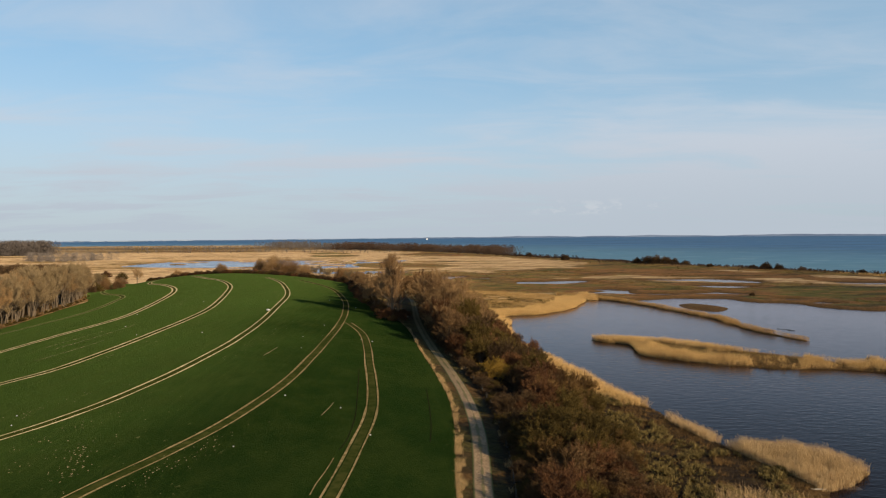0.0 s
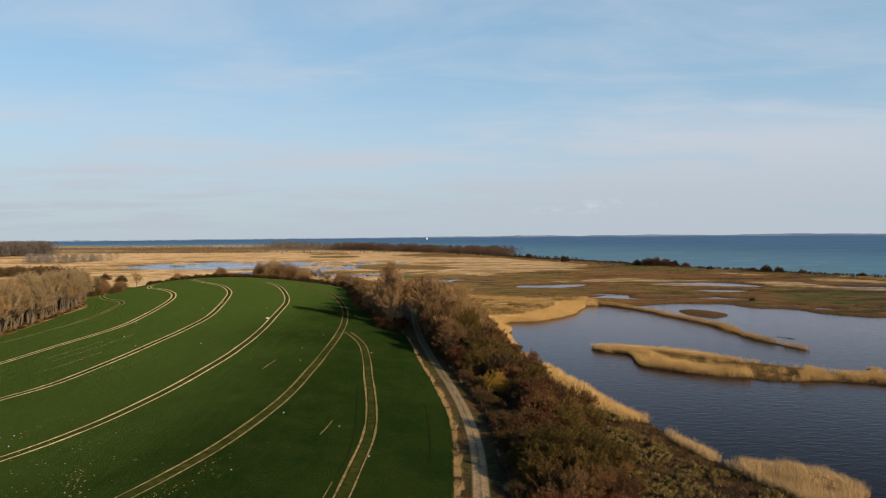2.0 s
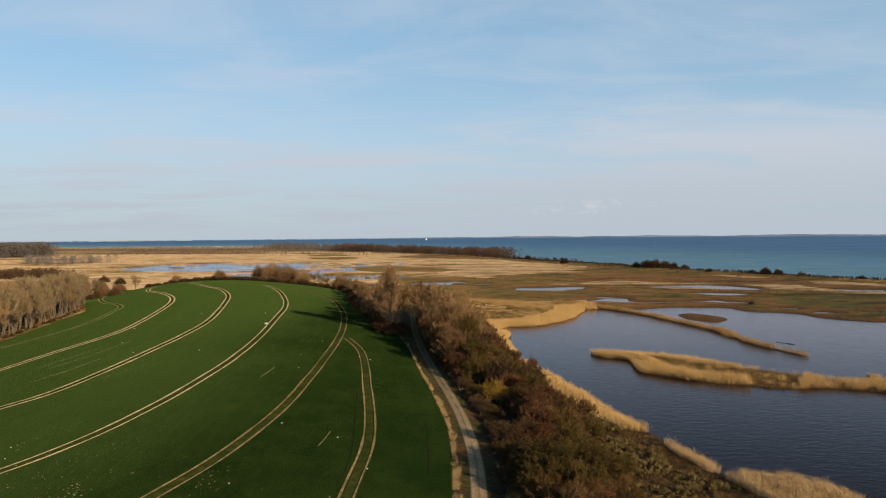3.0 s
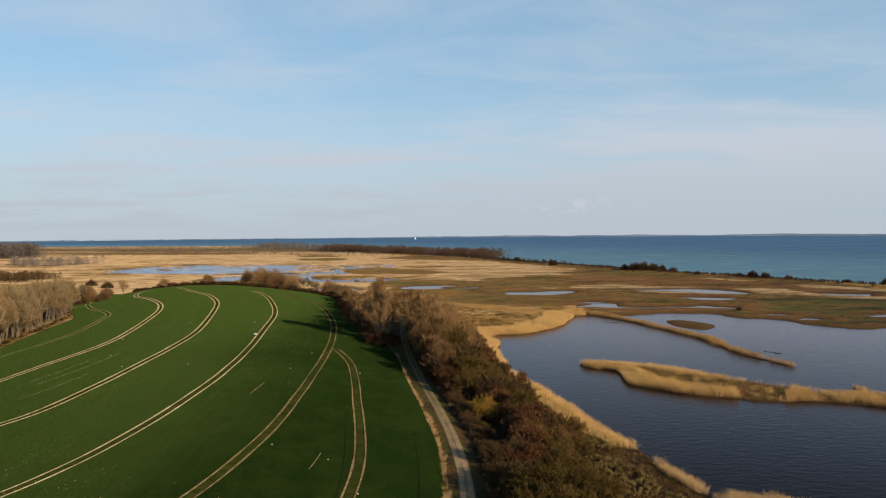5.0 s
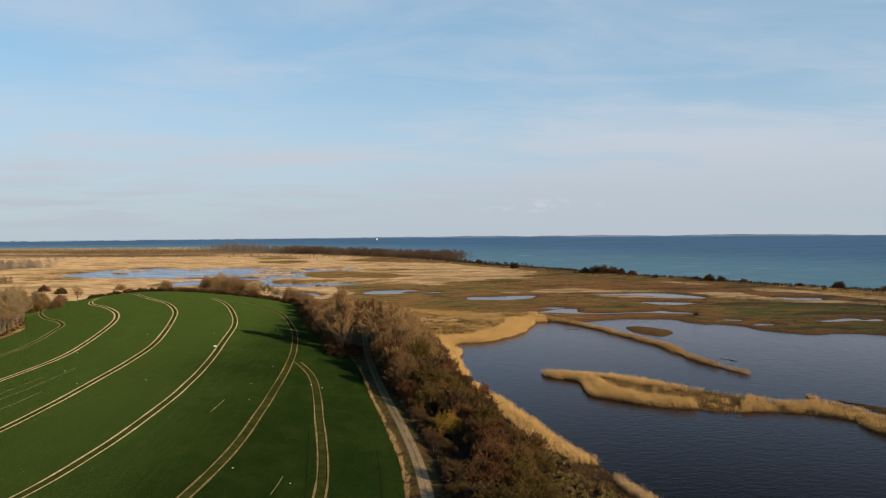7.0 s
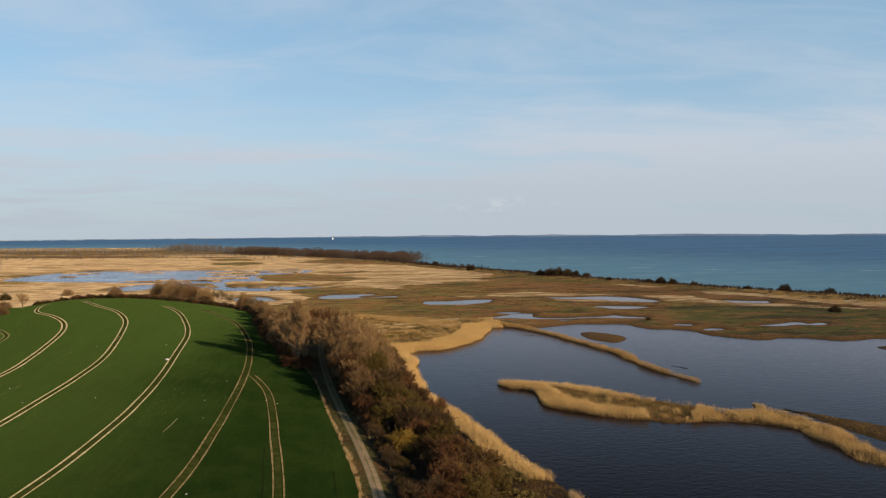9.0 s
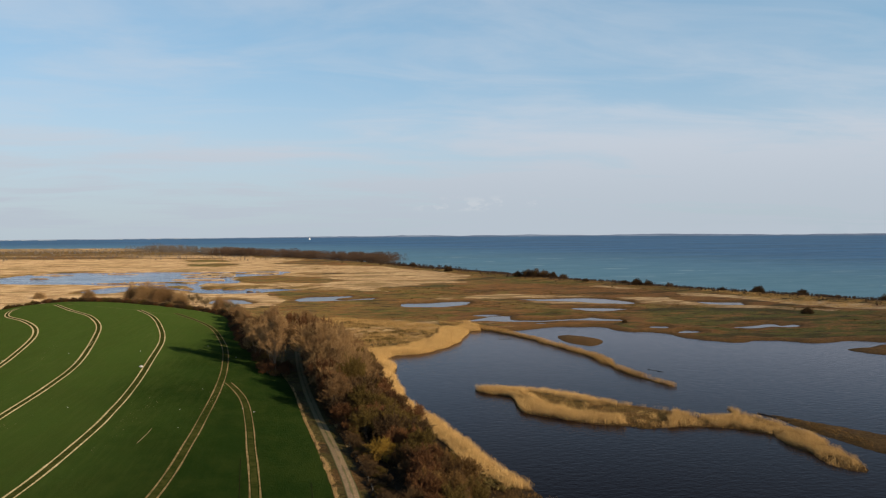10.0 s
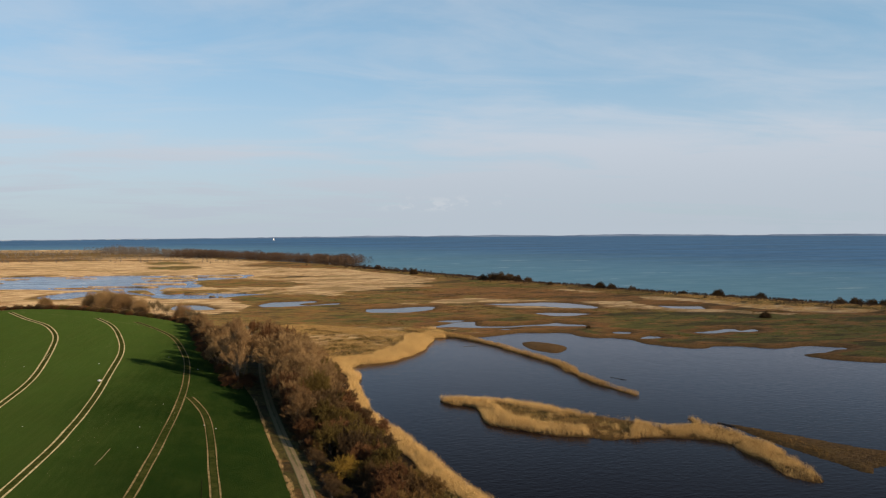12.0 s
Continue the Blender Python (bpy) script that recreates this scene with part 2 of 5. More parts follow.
def water_depth(x, y):
    """Metres inside the water's edge; negative on land."""
    wob = value_noise(x, y, 5.0, 1) * 0.7 + value_noise(x, y, 14.0, 2) * 1.3
    spit = distance_to_line(x, y, SPIT_LINE)
    spit = 2.2 - 1.2 * ease(-y, -300, -240) - spit
    land = np.maximum.reduce([within(x, y, ISLAND_LINE, 60), within(x, y, MUD_ISLAND_LINE, 60), within(x, y, MUD_BANK_LINE, 60), spit])
    w = np.minimum(within(x, y, LAKE_LINE, 300) + wob * (0.6 + 0.9 * (y > 270)), -land + wob * 0.5)
    # long thin bars of silt break the lagoon up
    streak = y + 0.30 * x
    bars = ease(value_noise(x * 0.16, streak, 10.0, 3) + 0.5 * value_noise(x * 0.3, streak, 40.0, 8), 0.42, 0.60)
    lagoon = within(x, y, LAGOON_LINE, 60)
    w = np.maximum(w, lagoon - 60.0 * bars * ease(lagoon, 4, 20) + value_noise(x * 0.3, streak, 15.0, 18) * 5.0 + 2.0)
    pool = wob + value_noise(x * 0.3, y + 0.15 * x, 9.0, 9) * 3.0 + value_noise(x * 0.35, y, 4.5, 19) * 2.0
    for line in POND_LINES:
        w = np.maximum(w, within(x, y, line, 60) + 0.55 * pool)
    sea = within(x, y, SEA_LINE, 6000) + value_noise(x, y, 40.0, 4) * 6
    return np.maximum(w, sea), sea


def dome(x, y):
    u, v = (x + 60) / 100, (y - 280) / 100
    return np.clip(9.418 - 3.797 * u + 0.585 * v - 10.288 * u * u - 3.146 * u * v - 0.53 * v * v, -4, 12.5)


def ground_height(x, y):
    x, y = np.asarray(x, float), np.asarray(y, float)
    shape = x.shape
    x, y = x.ravel(), y.ravel()
    f = within(x, y, FIELD_LINE, 200)
    w, sea = water_depth(x, y)
    base = 0.75 + value_noise(x, y, 60.0, 5) * 0.25 + 2.2 * ease(sea, -60, -14)
    rough = (value_noise(x, y, 3.0, 6) * 0.10 + value_noise(x, y, 9.0, 7) * 0.16) * ease(-f, 0, 4)
    hill = np.maximum(dome(x, y), base)
    h = base + (hill - base) * ease(f, -70, -4) + rough
    h = np.where(w < 0, np.minimum(h, 0.10 + 0.16 * -w + 60 * ease(-w, 25, 40)), np.maximum(-1.2, -0.05 - 0.1 * w))
    return h.reshape(shape)


def height_at(x, y):
    return float(ground_height(np.array([x]), np.array([y]))[0])



# ---- materials ----
STRAW, DULL_STRAW, OLIVE, BROWN = (0.48, 0.342, 0.182), (0.25, 0.153, 0.070), (0.164, 0.109, 0.029), (0.168, 0.082, 0.027)
MUD, MEADOW = (0.100, 0.056, 0.018), (0.077, 0.079, 0.016)


def make_ground_material():
    m, k = material("marsh_ground")
    wide = k.noise(0.010, 4, 0.6, k.position(0.7, 1.6))
    patch = k.noise(0.045, 5, 0.65, k.position(0.8, 1.4))
    small = k.noise(0.22, 5, 0.65, k.position(0.8, 1.2))
    fine = k.noise(1.1, 6, 0.7, k.position())
    tan, wet, green = k.attr("straw"), k.attr("wet"), k.attr("meadow")
    tint = k.math("ADD", k.noise(0.03, 4, 0.6, k.position(1.2, 1.0, 1, 0.7)), k.math("MULTIPLY", k.math("SUBTRACT", k.attr("russet"), 0.4), 0.3))
    grass = k.mix(k.step(tint, 0.42, 0.58), OLIVE, BROWN)
    lush = k.math("ADD", k.noise(0.035, 5, 0.65, k.position(0.7, 1.3)), k.math("MULTIPLY", k.math("SUBTRACT", green, 0.5), 0.5))
    grass = k.mix(k.math("MULTIPLY", k.step(green, 0.05, 0.4), k.math("MULTIPLY", k.step(lush, 0.44, 0.62), 0.85)), grass, MEADOW)
    grass = k.mix(k.math("MULTIPLY", k.step(k.noise(0.05, 5, 0.7, k.position(0.6, 1.3, 1, 0.2)), 0.50, 0.57), 0.8), grass, (0.200, 0.098, 0.030))
    grass = k.mix(k.math("MULTIPLY", k.step(k.noise(0.09, 6, 0.75, k.position(0.45, 1.3)), 0.52, 0.60), 0.85), grass, (0.040, 0.028, 0.010))
    grass = k.mix(k.math("MULTIPLY", k.step(small, 0.5, 0.66), 0.6), grass, (0.055, 0.040, 0.014))
    vast = k.noise(0.0032, 4, 0.6, k.position(1.3, 0.8, 1, radians(10)))
    mass = k.math("ADD", k.math("MULTIPLY", wide, 0.32), k.math("MULTIPLY", patch, 0.28))
    mass = k.math("ADD", mass, k.math("ADD", k.math("MULTIPLY", small, 0.12), k.math("MULTIPLY", vast, 0.28)))
    mass = k.math("ADD", mass, k.math("MULTIPLY", k.math("SUBTRACT", tan, 0.5), 0.55))
    dry = k.mix(k.step(k.noise(0.08, 4, 0.6, k.position(0.6, 1.6)), 0.35, 0.65), DULL_STRAW, STRAW)
    lines = k.step(k.noise(0.018, 6, 0.7, k.position(0.55, 1.5, 1, radians(12))), 0.535, 0.575)
    dry = k.mix(k.math("MULTIPLY", lines, 0.75), dry, (0.17, 0.115, 0.045))
    ditch = k.step(k.noise(0.011, 6, 0.7, k.position(0.6, 1.5, 1, radians(-8))), 0.555, 0.585)
    grass = k.mix(k.math("MULTIPLY", ditch, 0.7), grass, (0.040, 0.032, 0.012))
    col = k.mix(k.step(mass, 0.48, 0.53), grass, dry)
    col = k.mix(k.math("MULTIPLY", k.step(k.math("ADD", wet, k.math("MULTIPLY", k.math("SUBTRACT", small, 0.5), 0.8)), 0.25, 0.75), 0.85), col, MUD)
    # darkest edge: wet mud, and the reeds' dark reflection painted at the waterline
    col = k.mix(k.math("MULTIPLY", k.step(wet, 0.80, 0.97), 0.4), col, (0.026, 0.016, 0.008))
    # painted shade under the bank shrubs, with the dark turf of verge and plain
    col = k.mix(k.math("MULTIPLY", k.attr("shade_and_turf"), k.step(small, 0.78, 0.55)), col, (0.034, 0.021, 0.009))
    shade = k.mix(k.step(fine, 0.32, 0.68), (0.5, 0.5, 0.5), (1.3, 1.3, 1.3))
    mul = k.tree.nodes.new("ShaderNodeMix")
    mul.data_type, mul.blend_type = "RGBA", "MULTIPLY"
    mul.inputs[0].default_value = 1.0
    k.link(col, mul.inputs[6]), k.link(shade, mul.inputs[7])
    bump = k.bump(k.math("ADD", fine, k.noise(0.25, 4, 0.6, k.position())), 1.0, 0.6)
    k.surface(mul.outputs[2], 0.95, bump, **{"Specular IOR Level": 0.08, "Diffuse Roughness": 1.0})
    return m


def make_crop_material():
    m, k = material("winter_wheat")
    wide = k.noise(0.02, 4, 0.6, k.position())
    rows = k.noise(0.35, 5, 0.7, k.position(1, 0.5, 1, radians(8)))
    fine = k.noise(3.0, 5, 0.75, k.position())
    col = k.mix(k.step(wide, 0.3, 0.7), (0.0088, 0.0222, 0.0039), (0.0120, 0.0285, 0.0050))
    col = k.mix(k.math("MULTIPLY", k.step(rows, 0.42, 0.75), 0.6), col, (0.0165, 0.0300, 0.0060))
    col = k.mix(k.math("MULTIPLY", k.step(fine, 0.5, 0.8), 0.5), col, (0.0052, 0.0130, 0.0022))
    # "thin" holds the sun's backscatter off the wheat, painted as a paler green
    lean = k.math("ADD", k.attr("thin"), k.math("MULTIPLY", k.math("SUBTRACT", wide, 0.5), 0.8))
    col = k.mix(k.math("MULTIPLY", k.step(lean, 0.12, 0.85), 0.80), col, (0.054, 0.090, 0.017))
    # uneven growth: soft blotches and faint drill streaks
    blot = k.step(k.noise(0.09, 6, 0.7, k.position(1.0, 0.7)), 0.40, 0.66)
    drill = k.step(k.noise(0.9, 4, 0.65, k.position(1.0, 0.06, 1, radians(-6))), 0.46, 0.62)
    col = k.mix(k.math("MULTIPLY", blot, 0.34), col, (0.042, 0.058, 0.012))
    col = k.mix(k.math("MULTIPLY", k.math("MULTIPLY", drill, k.attr("thin")), 0.22), col, (0.085, 0.098, 0.026))
    # thin, yellowed and bare spots
    thin = k.math("MULTIPLY", k.step(k.noise(0.028, 3, 0.5, k.position()), 0.50, 0.66), k.step(k.noise(0.75, 4, 0.75, k.position(1.6, 0.8, 1, 0.5)), 0.645, 0.71))
    col = k.mix(k.math("MULTIPLY", thin, 0.8), col, (0.20, 0.18, 0.075))
    k.surface(col, 0.9, k.bump(fine, 1.0, 0.6), **{"Specular IOR Level": 0.0, "Diffuse Roughness": 1.0, "Sheen Weight": 0.050, "Sheen Roughness": 0.20, "Sheen Tint": (0.40, 0.62, 0.16, 1.0)})
    return m


def make_soil_material(name, pale, dark, size=0.6):
    m, k = material(name)
    a = k.noise(size, 5, 0.7, k.position())
    b = k.noise(0.05, 3, 0.6, k.position())
    col = k.mix(k.step(a, 0.3, 0.7), dark, pale)
    col = k.mix(k.math("MULTIPLY", k.step(b, 0.45, 0.7), 0.5), col, dark)
    k.surface(col, 0.95, k.bump(a, 0.6, 0.08), **{"Specular IOR Level": 0.0, "Diffuse Roughness": 1.0})
    return m


def make_track_material():
    """Compacted gravel in two wheel paths with thin grass in the crown and at the edges."""
    m, k = material("gravel_track")
    side = k.attr("across")
    grit = k.noise(2.2, 6, 0.75, k.position())
    blot = k.noise(0.22, 4, 0.6, k.position())
    col = k.mix(k.step(grit, 0.3, 0.72), (0.180, 0.118, 0.060), (0.430, 0.295, 0.165))
    col = k.mix(k.math("MULTIPLY", k.step(blot, 0.5, 0.72), 0.55), col, (0.19, 0.135, 0.075))
    edge = k.step(k.math("ADD", side, k.math("MULTIPLY", k.math("SUBTRACT", grit, 0.5), 0.5)), 0.72, 0.98)
    crown = k.step(k.math("ADD", side, k.math("MULTIPLY", k.math("SUBTRACT", blot, 0.5), -0.9)), 0.22, 0.02)
    col = k.mix(k.math("MULTIPLY", crown, 0.8), col, (0.13, 0.115, 0.045))
    col = k.mix(edge, col, (0.060, 0.070, 0.018))
    # far stretch tinted dark green for the shade of the trees beside it
    track_shade = k.math("MULTIPLY", k.attr("track_shade"), k.step(k.math("ADD", grit, k.math("MULTIPLY", crown, 0.4)), 0.25, 0.6))
    col = k.mix(track_shade, col, (0.055, 0.058, 0.016))
    k.surface(col, 0.95, k.bump(grit, 0.6, 0.06), **{"Specular IOR Level": 0.1})
    return m


def make_water_material(name, deep, roughness, ripples, chop, ior, streak=0.0, gusts=0.5):
    m, k = material(name)
    wide = k.noise(0.0035, 4, 0.6, k.position(0.6, 2.2, 1, 0.5))
    turned = k.position(1.0, 2.4, 1, radians(-38))
    wave = k.math("ADD", k.noise(ripples, 2, 0.5, turned), k.math("MULTIPLY", k.noise(ripples * 3.1, 2, 0.5, turned), 0.45))
    gust = k.noise(0.03, 4, 0.6, k.position(0.7, 1.8, 1, 0.3))
    lighter = tuple(v * 1.45 for v in deep)
    col = k.mix(k.step(wide, 0.38, 0.62), deep, lighter)
    if streak:
        foam = k.math("MULTIPLY", k.step(k.noise(0.03, 5, 0.7, k.position(0.30, 1.6, 1, radians(45))), 0.61, 0.67), k.attr("surf"))
        col = k.mix(k.math("MULTIPLY", k.attr("surf"), 0.75), col, SHALLOW)
        col = k.mix(k.math("MULTIPLY", foam, streak), col, (0.55, 0.6, 0.6))
    rough = k.math("ADD", k.math("MULTIPLY", k.step(gust, 0.40, 0.60), roughness * gusts), roughness * (1 - gusts / 2))
    b = k.surface(col, rough, k.bump(wave, chop, 0.4))
    b.inputs["IOR"].default_value = ior
    return m


def make_lake_material(name, tint, power, gain, chop, silt):
    """Dark peaty water under wind ripples: mirrors the sky at a low angle and shows its dark depth from above."""
    m, k = material(name)
    turned = k.position(1.0, 2.0, 1, radians(-24))
    wave = k.math("ADD", k.noise(0.34, 3, 0.55, turned, 0.4), k.math("MULTIPLY", k.noise(1.1, 2, 0.5, turned), 0.35))
    gust = k.step(k.noise(0.022, 4, 0.6, k.position(0.7, 1.8, 1, 0.3)), 0.36, 0.62)
    normal = k.bump(wave, chop, 0.5)
    depth_col = k.mix(k.noise(0.02, 3, 0.5, k.position()), tuple(v * 0.4 for v in silt), silt)
    deep = k.add("ShaderNodeBsdfDiffuse")
    k.link(depth_col, deep.inputs["Color"])
    sheen = k.add("ShaderNodeBsdfGlossy", Color=(*tint, 1.0))
    k.link(k.math("ADD", k.math("MULTIPLY", gust, 0.05), 0.04), sheen.inputs["Roughness"])
    k.link(normal, sheen.inputs["Normal"])
    weight = k.add("ShaderNodeLayerWeight", Blend=0.5)
    k.link(normal, weight.inputs["Normal"])
    mirror = k.math("MULTIPLY", k.math("POWER", weight.outputs["Facing"], power), gain, clamp=True)
    both = k.tree.nodes.new("ShaderNodeMixShader")
    k.link(mirror, both.inputs[0]), k.link(deep.outputs[0], both.inputs[1]), k.link(sheen.outputs[0], both.inputs[2])
    out = k.tree.nodes.new("ShaderNodeOutputMaterial")
    k.link(both.outputs[0], out.inputs["Surface"])
    return m


def make_plant_material(name, low, high, size=1.0, sheen=0.0):
    """Dry stalks, twigs or grass: tone changes from plant to plant and from stalk to stalk."""
    m, k = material(name)
    info = k.tree.nodes.new("ShaderNodeObjectInfo")
    geo = k.tree.nodes.new("ShaderNodeNewGeometry")
    tone = k.math("ADD", k.math("MULTIPLY", geo.outputs["Random Per Island"], 0.28), k.math("MULTIPLY", k.noise(size, 3, 0.6, k.position()), 0.3))
    tone = k.math("ADD", tone, k.math("MULTIPLY", info.outputs["Random"], 0.3))
    col = k.mix(k.step(tone, 0.15, 0.72), low, high)
    k.surface(col, 0.9, None, **{"Specular IOR Level": 0.12})
    return m


def make_bark_material(name, low, high):
    m, k = material(name)
    a = k.noise(1.4, 5, 0.7, k.position(3, 3, 0.6))
    k.surface(k.mix(k.step(a, 0.3, 0.7), low, high), 0.9, k.bump(a, 0.5, 0.05))
    return m


SHALLOW = (0.102, 0.232, 0.272)
GROUND, CROP = make_ground_material(), make_crop_material()
RUT = make_soil_material("rutted_soil", (0.37, 0.310, 0.180), (0.170, 0.142, 0.066), 0.9)
RUT_DULL = make_soil_material("damp_rutted_soil", (0.200, 0.150, 0.076), (0.072, 0.058, 0.022), 0.7)
RUT_FAINT = make_soil_material("overgrown_rutted_soil", (0.170, 0.158, 0.070), (0.062, 0.074, 0.022), 0.8)
CRUSHED = make_soil_material("crushed_wheat", (0.034, 0.036, 0.010), (0.012, 0.019, 0.004), 0.5)
GRAVEL = make_track_material()
LAKE_WATER = make_lake_material("lake_water", (1.0, 0.92, 0.95), 8.6, 1.15, 0.15, (0.0046, 0.0026, 0.0040))
POOL_WATER = make_lake_material("pool_water", (0.86, 0.79, 0.78), 5.5, 0.92, 0.08, (0.060, 0.046, 0.034))
LAGOON_WATER = make_water_material("lagoon_water", (0.012, 0.028, 0.115), 0.10, 0.5, 0.25, 1.20, 0.0, 0.9)
SEA_WATER = make_water_material("sea_water", (0.020, 0.080, 0.160), 0.45, 0.2, 0.01, 1.13, 0.7, 0.12)
REED = make_plant_material("dry_reed", (0.230, 0.128, 0.040), (0.640, 0.415, 0.160), 0.15)
REED_DULL = make_plant_material("weathered_reed", (0.095, 0.052, 0.020), (0.54, 0.365, 0.17), 0.15)
# twigs of far woods, with the air's grey haze painted in
TWIG_HAZE = make_plant_material("hazed_far_twigs", (0.0900, 0.0732, 0.0598), (0.2040, 0.1684, 0.1365), 0.05)
DRY_GRASS = make_plant_material("dry_grass", (0.13, 0.075, 0.026), (0.46, 0.31, 0.14), 0.3)
TUSSOCK = make_plant_material("tussock_grass", (0.055, 0.037, 0.011), (0.27, 0.198, 0.066), 0.25)
SEDGE = make_plant_material("brown_sedge", (0.056, 0.029, 0.010), (0.200, 0.116, 0.040), 0.25)
BARK = make_bark_material("grey_bark", (0.11, 0.085, 0.06), (0.26, 0.20, 0.14))
BARK_DARK = make_bark_material("dark_bark", (0.045, 0.035, 0.024), (0.12, 0.09, 0.062))
BARK_WARM = make_bark_material("warm_bark", (0.070, 0.050, 0.030), (0.17, 0.125, 0.075))
TWIG_TAN = make_plant_material("tan_twigs", (0.120, 0.070, 0.029), (0.325, 0.200, 0.088), 0.2)
TWIG_RED = make_plant_material("red_brown_twigs", (0.0493, 0.0226, 0.0094), (0.1540, 0.0696, 0.0274), 0.2)
TWIG_OLIVE = make_plant_material("olive_twigs", (0.0371, 0.0255, 0.0059), (0.1198, 0.0788, 0.0195), 0.2)
TWIG_GREY = make_plant_material("grey_brown_twigs", (0.085, 0.048, 0.0202), (0.240, 0.138, 0.0588), 0.2)
TWIG_PALE = make_plant_material("pale_twigs", (0.115, 0.080, 0.040), (0.30, 0.215, 0.108), 0.2)
TWIG_SCRUB = make_plant_material("scrub_twigs", (0.030, 0.020, 0.013), (0.085, 0.052, 0.032), 0.05)
SHRUB_TAN = make_plant_material("shrub_tan_twigs", (0.0643, 0.0352, 0.0112), (0.1892, 0.1062, 0.0347), 0.2)
SHRUB_GREY = make_plant_material("shrub_grey_twigs", (0.0530, 0.0292, 0.0119), (0.1589, 0.0898, 0.0360), 0.2)
TWIG_GOLD = make_plant_material("yellow_green_twigs", (0.105, 0.062, 0.011), (0.30, 0.180, 0.030), 0.2)
TWIG_POPLAR = make_plant_material("poplar_twigs", (0.150, 0.086, 0.038), (0.40, 0.245, 0.112), 0.2)
TWIG_DARK = make_plant_material("dark_twigs", (0.030, 0.019, 0.0092), (0.095, 0.056, 0.0244), 0.2)


# ---- mesh helpers ----
def mesh(name, verts, faces, mat, attributes=None, smooth=False):
    """A mesh from arrays of places and of faces with one number of corners."""
    verts, faces = np.asarray(verts, np.float32), np.asarray(faces, np.int32)
    me = bpy.data.meshes.new(name)
    me.vertices.add(len(verts))
    me.vertices.foreach_set("co", verts.ravel())
    sides = faces.shape[1]
    me.loops.add(faces.size)
    me.loops.foreach_set("vertex_index", faces.ravel())
    me.polygons.add(len(faces))
    me.polygons.foreach_set("loop_start", np.arange(len(faces), dtype=np.int32) * sides)
    me.polygons.foreach_set("use_smooth", np.full(len(faces), smooth))
    for key, values in (attributes or {}).items():
        me.attributes.new(key, "FLOAT", "POINT").data.foreach_set("value", np.asarray(values, np.float32))
    me.materials.append(mat)
    me.update()
    me.validate()
    return me


def part(name, me, parent=None, label=""):
    ob = new(name, me)
    ob.parent = parent
    return tagged(ob, label)


def thing(name, place, label, category, group="", kind=""):
    ob = new(name)
    ob.empty_display_size = 0.3
    ob.location = place
    return tagged(ob, label, category, group, kind)


def structure(name, me, label, category):
    return tagged(new(name, me), label, category, "", "structure")


# ---- ground: one sheet to the horizon, finer ahead ----
bearing = np.concatenate([np.arange(-180, -40, 5.0), np.arange(-40, -32, 0.8), np.arange(-32, 46, 0.17), np.arange(46, 54, 0.8), np.arange(54, 180, 5.0)])
radius = np.concatenate([[0.02, 15, 30, 45], 58 * 1.0085 ** np.arange(0, 214), 355 * 1.0046 ** np.arange(0, 250), 1118 * 1.0085 ** np.arange(0, 174)])
RR, BB = np.meshgrid(radius, np.radians(bearing), indexing="ij")
GX, GY = RR * np.sin(BB), RR * np.cos(BB)
GZ = ground_height(GX, GY)
nr, nb = GX.shape
idx = np.arange(nr * nb).reshape(nr, nb)
nxt = np.roll(idx, -1, axis=1)
quads = np.stack([idx[:-1], idx[1:], nxt[1:], nxt[:-1]], -1).reshape(-1, 4)[:, ::-1]
gx, gy = GX.ravel(), GY.ravel()
depth, sea_in = water_depth(gx, gy)
field_in = within(gx, gy, FIELD_LINE, 200)
# where straw, wet mud and green meadow prevail
wet = np.exp(-np.maximum(-depth, 0) / 7.0) * (depth < 2) * (sea_in < -40)
meadow = ease(gx, 110, 170) * ease(gy, 250, 300) * ease(-gy + 0.1 * (gx - 200), -430, -385)
track_off = gx - np.interp(gy, [p[1] for p in TRACK], [p[0] for p in TRACK])
# where shade below the hedge bank is put into the ground's colour
bank_shade = ease(track_off, 2.0, 3.5) * ease(-track_off, -48, -38) * ease(-gy, -330, -290) * ease(gy, 20, 60)
bank = ease(gx, 0, 12) * ease(-gx, -60, -46) * ease(-gy, -240, -180)
straw = 0.42 + 0.13 * ease(gy, 560, 720) * ease(-gx, -180, -60) - 0.32 * meadow - 0.30 * bank
straw += 0.45 * np.exp(-((gx - 165) / 50) ** 2 - ((gy - 580 + (gx - 127) * 0.78) / 8) ** 2)
straw -= 0.24 * ease(gx - 135 - (gy - 678) * 0.2, -20, 40) * ease(gy, 560, 640) * ease(-gy, -1100, -900)
straw += 0.10 * np.exp(-((gx - 30) / 40) ** 2 - ((gy - 400) / 45) ** 2) + (0.05 + 0.12 * ease(-gy, -560, -500)) * np.exp(-((sea_in + 95) / 55) ** 2) - 0.25 * ease(sea_in, -60, -35)
verge_cover = ease(-np.abs(track_off + 0.5), -5.5, -4.0) * ease(-gy, -420, -380)
meadow = np.maximum(meadow, verge_cover)
straw -= 0.35 * verge_cover
wet = np.maximum(wet, 0.75 * ease(sea_in, -34, -18))
straw -= 0.25 * ease(-gy, -560, -480) * ease(gy, 430, 470) * ease(gx, -60, 40) * ease(-gx, -240, -180)
straw += 0.10 * ease(gx, 230, 280) * ease(gy, 425, 450)
# land cover, patch by patch: how much straw, meadow and russet turf grows where
lagoon_near = ease(within(gx, gy, LAGOON_LINE, 60), -60, -10)
wet *= 1 - 0.6 * lagoon_near
russet = np.zeros(gx.shape)


